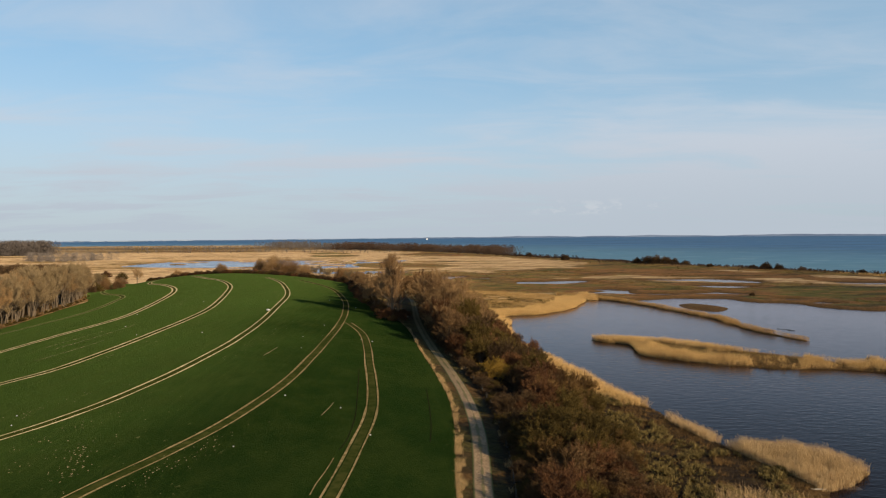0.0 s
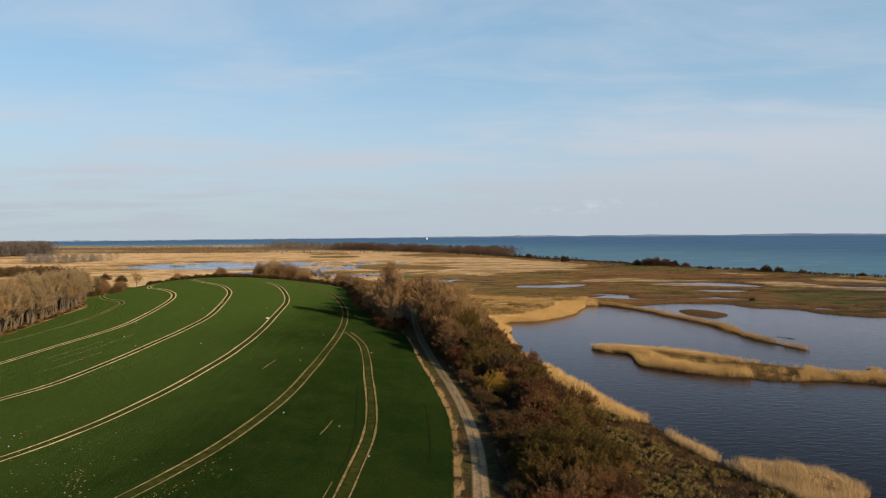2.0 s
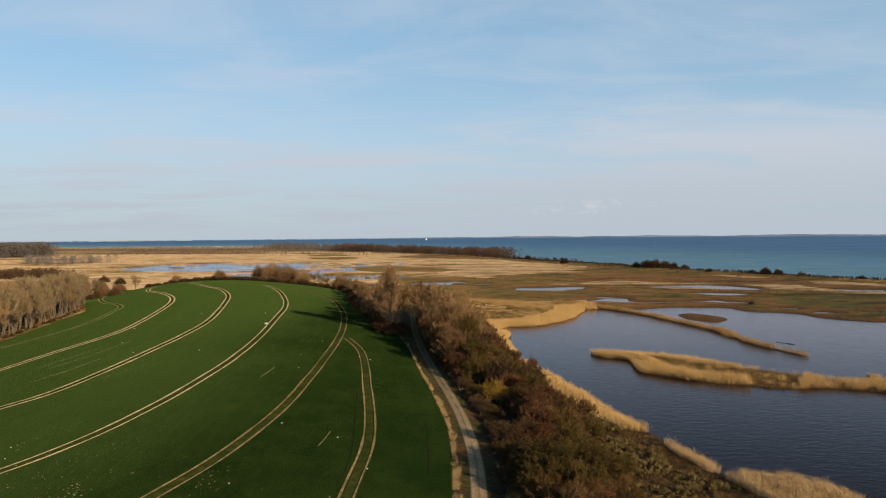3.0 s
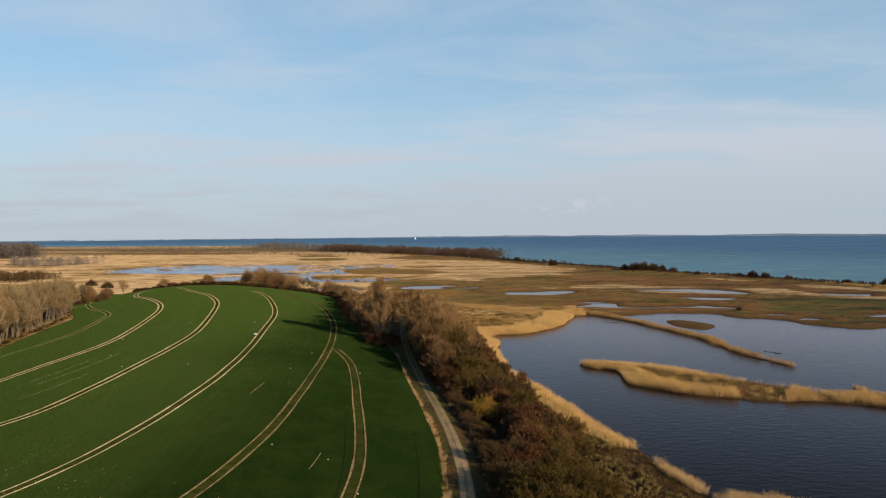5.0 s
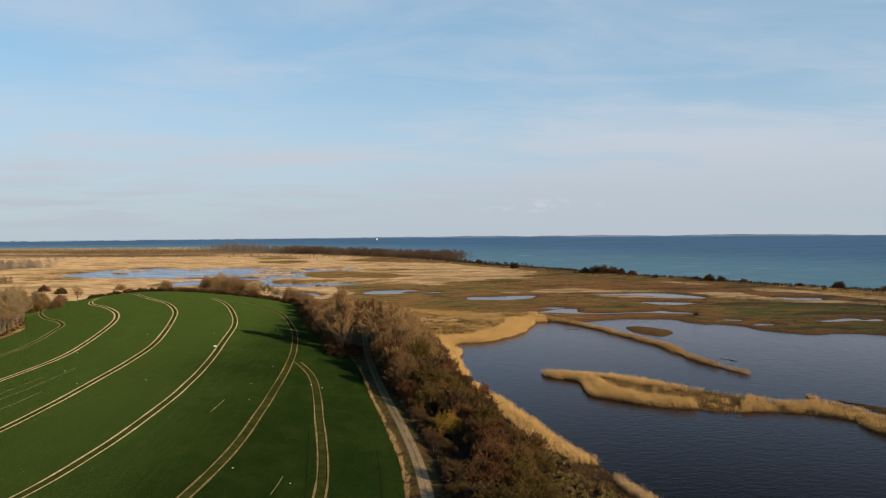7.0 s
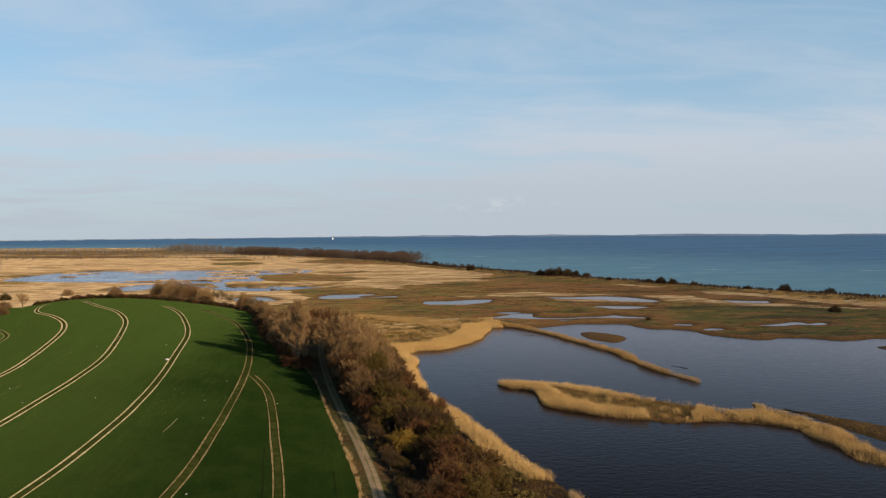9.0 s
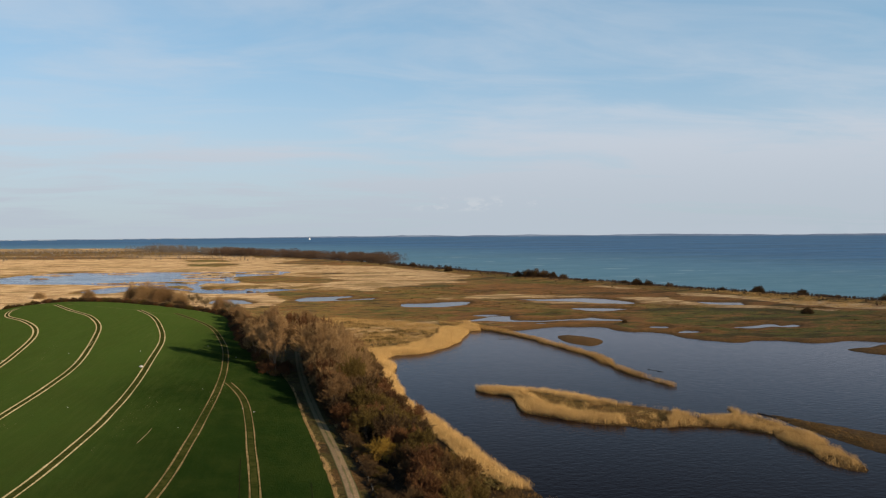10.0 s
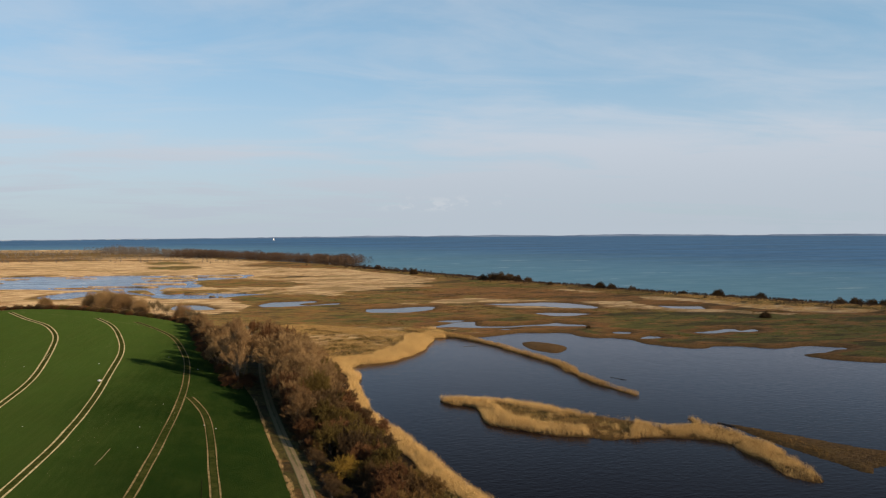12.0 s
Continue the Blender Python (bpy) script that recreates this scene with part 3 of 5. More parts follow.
def cover(outline, soft, ragged, seed):
    """How far a place lies inside a patch of land, with a soft and ragged edge."""
    streaks = value_noise(gx * 0.4, gy + 0.2 * gx, ragged * 2.0, seed) + 0.6 * value_noise(gx * 0.6, gy + 0.2 * gx, ragged * 0.7, seed + 1)
    return ease(within(gx, gy, glide(outline, True, 20), 400) + streaks * ragged, -soft, soft)


for outline, soft, ragged, dry_to, green_to, russet_to in (
        ([(-1500, 2450), (-800, 2320), (-420, 2080), (-200, 1700), (-260, 1560), (-560, 1490), (-900, 1500), (-1500, 1600)], 25, 25, 0.46, 0.0, 0.0),
        ([(-560, 1720), (-300, 1560), (-180, 1460), (0, 1290), (100, 1150), (170, 960), (60, 1050), (-140, 1250), (-380, 1430), (-600, 1480)], 25, 20, 0.42, 0.3, 0.5),
        ([(-640, 1480), (-376, 1465), (-244, 1380), (-220, 1200), (-133, 1080), (-51, 1080), (-48, 1010), (-182, 1028), (-359, 1050), (-520, 1060)], 20, 26, 0.60, 0.0, 0.3),
        ([(-232, 1310), (-199, 1385), (-145, 1285), (-135, 1120), (-187, 1135)], 14, 16, 0.18, 0.6, 0.1),
        ([(-110, 1225), (-29, 1100), (102, 1055), (172, 925), (157, 790), (124, 720), (73, 700), (26, 700), (-19, 713), (-50, 760), (-60, 900), (-40, 1000)], 14, 28, 0.585, 0.1, 0.4),
        ([(-100, 860), (-80, 880), (-30, 850), (30, 800), (0, 770), (-60, 780), (-85, 800)], 10, 12, 0.24, 0.45, 0.2),
        ([(-330, 700), (-240, 790), (-190, 765), (-215, 700), (-180, 660), (-120, 660), (-90, 640), (-20, 640), (-40, 540), (-110, 520), (-260, 540)], 10, 10, 0.74, 0.0, 0.0),
        ([(-33, 681), (25, 655), (60, 618), (83, 581), (53, 547), (0, 545), (-40, 600)], 8, 10, 0.16, 0.5, 0.2),
        ([(60, 690), (130, 715), (160, 660), (130, 600), (90, 590), (60, 620)], 10, 12, 0.28, 0.5, 0.3),
        ([(174, 930), (212, 800), (248, 705), (200, 668), (150, 690), (160, 780)], 10, 12, 0.20, 0.6, 0.3),
        ([(135, 690), (234, 675), (266, 612), (280, 545), (236, 550), (177, 585), (130, 605)], 8, 12, 0.20, 0.2, 0.8),
        ([(110, 578), (143, 590), (177, 575), (200, 556), (179, 556), (146, 552), (108, 560)], 4, 5, 0.80, 0.0, 0.0),
        ([(150, 530), (190, 514), (214, 497), (206, 492), (180, 504), (148, 520)], 4, 4, 0.66, 0.2, 0.0),
        ([(30, 510), (60, 505), (110, 500), (165, 460), (205, 462), (200, 425), (130, 405), (80, 420), (20, 470)], 8, 10, 0.14, 0.6, 0.45),
        ([(206, 480), (252, 456), (303, 439), (372, 412), (420, 360), (330, 250), (280, 300), (250, 331), (215, 362), (193, 400)], 8, 8, 0.05, 1.0, 0.0),
        ([(236, 650), (262, 655), (292, 620), (300, 590), (270, 600), (245, 630)], 4, 5, 0.80, 0.0, 0.2),
        ([(306, 600), (334, 560), (356, 515), (405, 448), (440, 400), (410, 395), (384, 424), (331, 450), (307, 478), (305, 510), (280, 540)], 5, 7, 0.82, 0.0, 0.2),
        ([(262, 540), (290, 530), (306, 500), (330, 446), (385, 420), (378, 412), (320, 440), (290, 470), (262, 495)], 4, 5, 0.14, 0.0, 1.0)):
    here = cover(outline, soft, ragged, int(abs(outline[0][0])) % 50)
    straw, meadow, russet = straw + (dry_to - straw) * here, meadow + (green_to - meadow) * here, russet + (russet_to - russet) * here
# long bands of straw and brown turf across the far plain
plain = ease(gy, 1040, 1120) * ease(-gx, 0, 120) * ease(lagoon_near, 0.6, 0.1)
straw += 0.34 * plain * (0.3 + value_noise(gx * 0.10, gy + 0.2 * gx, 110.0, 71) + 0.5 * value_noise(gx * 0.2, gy + 0.2 * gx, 42.0, 72))
# dark rough turf on the rise above the shore
shore = ease(sea_in, -46, -30) * (gy < 1300)
straw, meadow, russet = straw * (1 - 0.8 * shore), meadow * (1 - shore) + 0.35 * shore, russet * (1 - shore)
# brown trampled turf along the water
rim = np.exp(-np.maximum(-depth, 0) / 14.0) * (gx > 60) * (gx < 330) * (gy > 255) * (gy < 600)
meadow *= 1 - 0.8 * ease(rim, 0.35, 0.75)
russet = np.maximum(russet, 0.9 * ease(rim, 0.25, 0.6))
wet = np.maximum(wet, 0.86 * ease(np.maximum(within(gx, gy, MUD_ISLAND_LINE, 60), within(gx, gy, MUD_BANK_LINE, 60)), -2, 1))
far_plain = cover([(-1500, 2450), (-800, 2320), (-420, 2080), (-200, 1700), (-260, 1560), (-560, 1490), (-900, 1500), (-1500, 1600)], 25, 40, 9)
shade_and_turf = np.maximum(bank_shade, np.maximum(0.42 * far_plain, 0.6 * verge_cover))
ground = structure("ground", mesh("ground", np.stack([gx, gy, GZ.ravel()], -1), quads, GROUND, {"straw": straw, "wet": wet, "meadow": meadow, "shade_and_turf": shade_and_turf, "russet": russet}, True),
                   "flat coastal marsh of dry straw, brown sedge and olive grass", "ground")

# the crop stands a hand's width above the soil and ends in a soft step
keep = (field_in > -1.5).reshape(nr, nb)
cell = (keep[:-1] & keep[1:])
cell &= np.roll(keep, -1, 1)[:-1] & np.roll(keep, -1, 1)[1:]
used = quads.reshape(nr - 1, nb, 4)[cell]
ids, back = np.unique(used, return_inverse=True)
crop_z = GZ.ravel()[ids] + np.clip(field_in[ids] * 0.5, -0.3, 0.16)
# pale left and crown, dark by the track: sunlight's backscatter put into the colour
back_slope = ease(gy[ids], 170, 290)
sun_backscatter = ease(-gx[ids], 4, 72) * (1 - back_slope) + ease(-gx[ids], 14, 98) * back_slope
sun_backscatter = np.clip(sun_backscatter * (0.62 + 0.38 * ease(gy[ids], 120, 280)) + 0.12 * ease(gy[ids], 200, 330) + 0.35 * ease(gy[ids] + 0.55 * gx[ids], 320, 380), 0, 1)
crop_field = structure("crop_field", mesh("crop_field", np.stack([gx[ids], gy[ids], crop_z], -1), back.reshape(-1, 4), CROP, {"thin": sun_backscatter}, True),
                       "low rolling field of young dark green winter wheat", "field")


def flat_sheet(name, z, mat, step_x, box, test, attributes=None):
    """A level sheet of square cells over a box, kept where the test holds."""
    xs, ys = np.arange(box[0], box[2] + 1, step_x), np.arange(box[1], box[3] + 1, step_x)
    X, Y = np.meshgrid(xs, ys, indexing="ij")
    ok = test(X.ravel(), Y.ravel()).reshape(X.shape)
    c = ok[:-1, :-1] & ok[1:, :-1] & ok[1:, 1:] & ok[:-1, 1:]
    i = np.arange(X.size).reshape(X.shape)
    q = np.stack([i[:-1, :-1], i[1:, :-1], i[1:, 1:], i[:-1, 1:]], -1)[c]
    a, b = np.unique(q, return_inverse=True)
    co = np.stack([X.ravel()[a], Y.ravel()[a], np.full(len(a), z)], -1)
    att = {key: f(co[:, 0], co[:, 1]) for key, f in (attributes or {}).items()}
    return mesh(name, co, b.reshape(-1, 4), mat, att)


lake = structure("lake", flat_sheet("lake", 0.0, LAKE_WATER, 6.0, (10, -60, 346, 410), lambda x, y: within(x, y, LAKE_LINE, 300) > -5),
                 "shallow dark blue lagoon water with fine wind ripples", "water")
pools = structure("marsh_water", flat_sheet("marsh_water", -0.005, POOL_WATER, 20.0, (-500, -400, 560, 640), lambda x, y: inside_distance(x, y, SEA_LINE) < 0),
                  "bright flooded pools on the marsh mirroring the sky", "water")
lagoon_water = structure("lagoon_water", flat_sheet("lagoon_water", -0.005, LAGOON_WATER, 20.0, (-500, 640, 560, 1180), lambda x, y: inside_distance(x, y, SEA_LINE) < 0),
                         "wide shallow blue lagoon streaked by wind and silt", "water")
sea = structure("sea", flat_sheet("sea", 0.02, SEA_WATER, 40.0, (-4880, -1200, 4880, 4880), lambda x, y: (inside_distance(x, y, SEA_LINE) > -34) & (np.hypot(x, y) < 4860),
                                  {"surf": lambda x, y: ease(-inside_distance(x, y, SEA_LINE), -900, 0)}),
                "open blue sea with a turquoise shallow along the coast", "sea")


def ribbon(line, offsets, lift, shape=None):
    """Places and faces of a band that follows the ground along a line; offsets: metres to its right."""
    tangent = np.gradient(line, axis=0)
    tangent /= np.hypot(tangent[:, 0], tangent[:, 1])[:, None]
    right = np.stack([tangent[:, 1], -tangent[:, 0]], -1)
    cols = [line + right * o for o in offsets]
    co = []
    for c, o, dz in zip(cols, offsets, shape or [0.0] * len(offsets)):
        co.append(np.column_stack([c, ground_height(c[:, 0], c[:, 1]) + lift + dz]))
    co = np.stack(co, 1)
    n, m = co.shape[:2]
    i = np.arange(n * m).reshape(n, m)
    q = np.stack([i[:-1, :-1], i[:-1, 1:], i[1:, 1:], i[1:, :-1]], -1).reshape(-1, 4)
    return co.reshape(-1, 3), q


def make_tramline(points, soil, wide):
    """A pair of wheel ruts pressed into the crop by the sprayer."""
    line = glide(points, False, 2.0)
    base = thing("tramline", (0, 0, 0), "pair of bare pale soil wheel ruts curving through green wheat", "wheel ruts", "tramlines in the field")
    base["kind"] = "structure"
    for side in (-0.95, 0.95):
        s = np.arange(len(line))
        shift = side + value_noise(s, s * 0 + side, 6.0, 11) * 0.06
        half = wide + value_noise(s, s * 0, 4.0, 12 + int(side * 2)) * 0.05 + value_noise(s, s * 0, 1.5, 15) * 0.03
        tangent = np.gradient(line, axis=0)
        tangent /= np.hypot(tangent[:, 0], tangent[:, 1])[:, None]
        right = np.stack([tangent[:, 1], -tangent[:, 0]], -1)
        cols = [line + right * (shift + half * e)[:, None] for e in (-1.0, -0.5, 0.5, 1.0)]
        co = np.stack([np.column_stack([c, ground_height(c[:, 0], c[:, 1]) + 0.19 + dz]) for c, dz in zip(cols, (0.02, 0.0, 0.0, 0.02))], 1)
        i = np.arange(len(line) * 4).reshape(-1, 4)
        q = np.stack([i[:-1, :-1], i[:-1, 1:], i[1:, 1:], i[1:, :-1]], -1).reshape(-1, 4)
        part("rut", mesh("rut", co.reshape(-1, 3), q, soil, None, True), base)
    co, q = ribbon(line, [-0.62, -0.3, 0.3, 0.62], 0.175)
    part("crushed_strip", mesh("crushed_strip", co, q, CRUSHED, None, True), base, "thin brownish crushed wheat between the wheel ruts")


for points, soil, wide in zip(TRAMLINES, (RUT_DULL, RUT_DULL, RUT, RUT, RUT, RUT_FAINT), (0.16, 0.175, 0.20, 0.26, 0.34, 0.34)):
    make_tramline(points, soil, wide)

TRACK_LINE = glide(TRACK, False, 2.0)
offsets = [-1.3, -0.95, -0.68, -0.32, 0.0, 0.32, 0.68, 0.95, 1.3]
co, q = ribbon(TRACK_LINE, offsets, 0.06, [-0.05, 0.0, -0.03, 0.02, 0.05, 0.02, -0.03, 0.0, -0.05])
across = np.tile(np.abs(offsets) / np.float64(1.3), len(TRACK_LINE))
# painted tree shade deepens along the track
road = structure("road", mesh("road", co, q, GRAVEL, {"across": across, "track_shade": np.repeat(ease(TRACK_LINE[:, 1], 125, 225) * 0.85, len(offsets))}, True), "narrow pale gravel farm track with worn wheel paths", "track")



# ---- plants ----
def tube(points, radii, sides):
    """Places and faces of a tapered limb along points."""
    p = np.asarray(points, float)
    t = np.gradient(p, axis=0)
    t /= np.linalg.norm(t, axis=1)[:, None] + 1e-9
    side = np.cross(t, (0.31, 0.87, 0.12))
    side /= np.linalg.norm(side, axis=1)[:, None] + 1e-9
    up = np.cross(t, side)
    rings = []
    for a in np.arange(sides) * 2 * math.pi / sides:
        rings.append(p + (side * math.cos(a) + up * math.sin(a)) * np.asarray(radii)[:, None])
    co = np.stack(rings, 1)
    i = np.arange(len(p) * sides).reshape(len(p), sides)
    j = np.roll(i, -1, 1)
    q = np.stack([i[:-1], j[:-1], j[1:], i[1:]], -1).reshape(-1, 4)
    return co.reshape(-1, 3), q


class Pile:
    """Collects pieces into one mesh of triangles."""

    def __init__(self):
        self.co, self.tri, self.n = [], [], 0

    def add(self, co, faces):
        faces = np.asarray(faces)
        if faces.shape[1] == 4:
            faces = np.concatenate([faces[:, [0, 1, 2]], faces[:, [0, 2, 3]]])
        self.co.append(np.asarray(co, np.float32)), self.tri.append(faces + self.n)
        self.n += len(co)

    def mesh(self, name, mat):
        return mesh(name, np.concatenate(self.co), np.concatenate(self.tri), mat)


def blades(rng, roots, ways, lengths, width):
    """Thin pointed slips from roots along ways, one triangle each."""
    n = len(roots)
    side = np.cross(ways, rng.normal(size=(n, 3)))
    side /= np.linalg.norm(side, axis=1)[:, None] + 1e-9
    w = (np.broadcast_to(width, n) * 0.5)[:, None]
    tip = roots + ways * lengths[:, None]
    co = np.stack([roots - side * w, roots + side * w, tip], 1).reshape(-1, 3)
    return co, np.arange(3 * n).reshape(-1, 3)


def unit(v):
    return v / (np.linalg.norm(v, axis=-1, keepdims=True) + 1e-9)


def sticks(a, b, ra, rb, sides=3):
    """Places and faces of many straight tapered sticks from a to b."""
    n = len(a)
    d = unit(b - a)
    u = unit(np.cross(d, (0.31, 0.87, 0.12)))
    v = np.cross(d, u)
    turns = np.arange(sides) * 2 * math.pi / sides
    rim = u[:, None] * np.cos(turns)[None, :, None] + v[:, None] * np.sin(turns)[None, :, None]
    ra, rb = np.broadcast_to(ra, n)[:, None, None], np.broadcast_to(rb, n)[:, None, None]
    co = np.concatenate([a[:, None] + rim * ra, b[:, None] + rim * rb], 1)
    k = np.arange(sides)
    q = np.stack([k, (k + 1) % sides, (k + 1) % sides + sides, k + sides], -1)
    return co.reshape(-1, 3), (q[None] + (np.arange(n) * 2 * sides)[:, None, None]).reshape(-1, 4)


def fork_tree(seed, height, spread, stems, splits, twigs, width, twig=0.6, trunk=1.0, ratio=0.72, part_angle=0.42, lift=0.25, lean=0.35, radius=0.016, fan=0.5, leader=False, core=0.45):
    """A leafless tree or shrub that forks again and again into a rounded crown. trunk: length of the first stem against its limbs;
    leader: the trunk runs up to the top, with limbs all along; core: the height of the crown's widest part."""
    rng = np.random.RandomState(seed)
    turn = rng.uniform(0, 6.28, stems)
    out = np.column_stack([np.cos(turn), np.sin(turn), np.zeros(stems)])
    a = out * (0.0 if stems == 1 else 0.06) * rng.uniform(0.3, 1.0, (stems, 1))
    way = unit(out * rng.uniform(0.2, 1.0, (stems, 1)) * (0.06 if stems == 1 else lean) + np.array([0, 0, 1.0]))
    b = a + way * trunk * rng.uniform(0.85, 1.15, (stems, 1))
    levels, reach = [(a, b, way)], 1.0
    for n in splits:
        a, b, way = levels[-1]
        count = len(a)
        s = rng.uniform(0.38, 1.0, (n, count, 1))
        s[0] = 1.0
        step = np.ones((n, count, 1))
        if leader and len(levels) == 1:
            s = np.linspace(0.10, 1.0, n)[:, None, None] + np.zeros((n, count, 1))
            step = 1.0 - 0.62 * s
        start = (a + (b - a) * s).reshape(-1, 3)
        w = unit(way[None] + rng.normal(0, part_angle, (n, count, 3)) + np.array([0, 0, lift])).reshape(-1, 3)
        levels.append((start, start + w * reach * step.reshape(-1, 1) * rng.uniform(0.65, 1.2, (n * count, 1)), w))
        reach *= ratio
    tips = levels[-1][1]
    wide = np.percentile(np.hypot(tips[:, 0], tips[:, 1]), 88)
    size = np.array([spread / wide, spread / wide, (height - 0.5 * twig) / tips[:, 2].max()])
    hull, heart = np.array([1.12 * spread, 1.12 * spread, height * (1.02 - core)]), np.array([0, 0, height * core])

    def shaped(p):
        """Draws shoots that stick out of the crown back to a rounded outline."""
        p = p * size
        off = (p - heart) * np.where(p[:, 2:] < heart[2], (1, 1, 0.6), 1.0) / hull
        far = np.linalg.norm(off, axis=1)[:, None] + 1e-6
        near = np.where(far > 0.7, 0.7 + 0.3 * np.tanh((far - 0.7) / 0.3), far)
        return heart + (p - heart) * near / far

    levels = [(shaped(a), shaped(b), w) for a, b, w in levels]
    wood, crown = Pile(), Pile()
    r = radius * height / (1 if stems < 3 else 1.8)
    for depth_of, (a, b, way) in enumerate(levels):
        low = np.array([0, 0, 0.15])
        mid = (a + b) / 2 + rng.normal(0, 0.05, a.shape) * np.linalg.norm(b - a, axis=1)[:, None]
        thin = max(0.010, r * 0.56)
        pile, sides = (wood, 5 if depth_of == 0 else 3) if depth_of < 3 else (crown, 3)
        pile.add(*sticks(a - (low if depth_of == 0 else 0), mid, r, (r + thin) / 2, sides))
        pile.add(*sticks(mid, b, (r + thin) / 2, thin, sides))
        r = thin
    a = np.concatenate([lv[0] for lv in levels[-2:]])
    b = np.concatenate([lv[1] for lv in levels[-2:]])
    pick_one = rng.randint(0, len(a), twigs)
    s = rng.uniform(0.1, 1.0, (twigs, 1))
    roots = a[pick_one] * (1 - s) + b[pick_one] * s
    d = unit(unit(b - a)[pick_one] + rng.normal(0, fan, (twigs, 3)) + np.array([0, 0, lift]))
    length = rng.uniform(0.4, 1.1, twigs) * twig
    keep = roots[:, 2] + d[:, 2] * length > 0.05
    crown.add(*blades(rng, roots[keep], d[keep], length[keep], width * rng.uniform(0.6, 1.4, keep.sum())))
    return wood, crown


def dome_bush(seed, height, spread, twigs, width):
    """A dense low bush: short stems under a dome of outward twigs."""
    rng = np.random.RandomState(seed)
    wood, crown = Pile(), Pile()
    for k in range(9):
        a, r = rng.uniform(0, 6.28), rng.uniform(0.2, 0.7) * spread
        tip = np.array([math.cos(a) * r, math.sin(a) * r, height * rng.uniform(0.5, 0.8)])
        wood.add(*tube([(0, 0, -0.2), tip * (0.45, 0.45, 0.6), tip], (0.07, 0.05, 0.015), 4))
    d = unit(rng.normal(0, 1, (twigs, 3)) + np.array([0, 0, 0.25]))
    d[:, 2] = np.abs(d[:, 2])
    r = rng.uniform(0.25, 0.88, twigs) ** 0.6
    lump = 1 + 0.22 * np.sin(d[:, 0] * 4 + seed) * np.cos(d[:, 1] * 5 + seed)
    roots = d * (r * lump)[:, None] * np.array([spread, spread, height])
    way = unit(d + rng.normal(0, 0.45, (twigs, 3)) + np.array([0, 0, 0.3]))
    crown.add(*blades(rng, roots, way, rng.uniform(0.12, 0.3, twigs) * height, width))
    return wood, crown


def make_plant(name, label, category, seed, twig_mat, group="", bark=None, bush=False, **shape):
    wood, crown = dome_bush(seed, **shape) if bush else fork_tree(seed, **shape)
    base = thing(name, (0, 0, -500), label, category, group)
    part("trunk", wood.mesh("wood", bark or BARK), base)
    part("crown", crown.mesh("crown", twig_mat), base)
    return base


def plant(model, x, y, size=1.0, turn=0.0, flat=1.0, label="", sink=0.1, name="", group=""):
    m = pose(x, y, height_at(x, y) - sink, 0, 0, turn) @ Matrix.Diagonal((size * flat, size * flat, size, 1))
    ob = copy_thing(model, m)
    if label:
        ob["label"] = label
    if name:
        ob.name = name
    if group:
        ob["group"] = group
    return ob


pick = random.Random(7)

# --- models, each placed many times ---
SHRUB = dict(height=5.2, spread=2.9, stems=9, splits=(3, 3, 3), twigs=12000, width=0.036, twig=0.5, trunk=0.7, ratio=0.8, part_angle=0.5, lift=0.12, lean=0.85, radius=0.010, fan=0.8, core=0.35, bark=BARK_DARK)
LOW_SHRUB = dict(height=4.6, spread=3.0, twigs=2600, width=0.09, bush=True, bark=BARK_DARK)


def shrub_set(name, colour, mat, seed, shape, count=2, where="in the hedge bank", group="shrubs on the bank"):
    return [make_plant(name, "%s leafless shrub with fine twigs %s" % (colour, where), "shrub", seed + i, mat, group, **shape) for i in range(count)]


shrub_models = {
    "red": shrub_set("shrub", "red-brown", TWIG_RED, 20, SHRUB), "olive": shrub_set("shrub", "olive-brown", TWIG_OLIVE, 30, SHRUB),
    "tan": shrub_set("shrub", "tan", SHRUB_TAN, 40, SHRUB), "dark": shrub_set("shrub", "dark brown", TWIG_DARK, 50, SHRUB),
    "grey": shrub_set("shrub", "grey-brown", SHRUB_GREY, 55, SHRUB),
    "gold": [make_plant("willow_shrub", "yellow-green budding willow shrub beside the track", "shrub", 61, TWIG_GOLD, "", **SHRUB)],
}
low_models = {
    "red": shrub_set("shrub", "red-brown", TWIG_RED, 120, LOW_SHRUB), "olive": shrub_set("shrub", "olive-brown", TWIG_OLIVE, 130, LOW_SHRUB, 1),
    "tan": shrub_set("shrub", "tan", TWIG_TAN, 140, LOW_SHRUB, 1), "dark": shrub_set("shrub", "dark brown", TWIG_DARK, 150, LOW_SHRUB),
}
COAST_BUSH = dict(height=4.2, spread=3.0, twigs=2200, width=0.16, bush=True, bark=BARK_DARK)
coast_models = [make_plant("coast_bush", "dark rounded leafless bush by the sea", "shrub", 160 + i, TWIG_DARK, "bushes along the coast", **COAST_BUSH) for i in range(3)]
TREE = dict(height=13.5, spread=4.6, stems=3, splits=(4, 3, 3, 3), twigs=22000, width=0.026, twig=0.85, trunk=0.9, ratio=0.78, part_angle=0.42, lift=0.18, lean=0.5, radius=0.012, fan=0.65, bark=BARK_WARM)
WOOD_TREE = dict(height=16.0, spread=4.8, stems=2, splits=(4, 4, 3, 3), twigs=15000, width=0.026, twig=0.9, trunk=1.5, ratio=0.76, part_angle=0.42, lift=0.12, lean=0.25, radius=0.012, fan=0.7, core=0.6, bark=BARK_WARM)
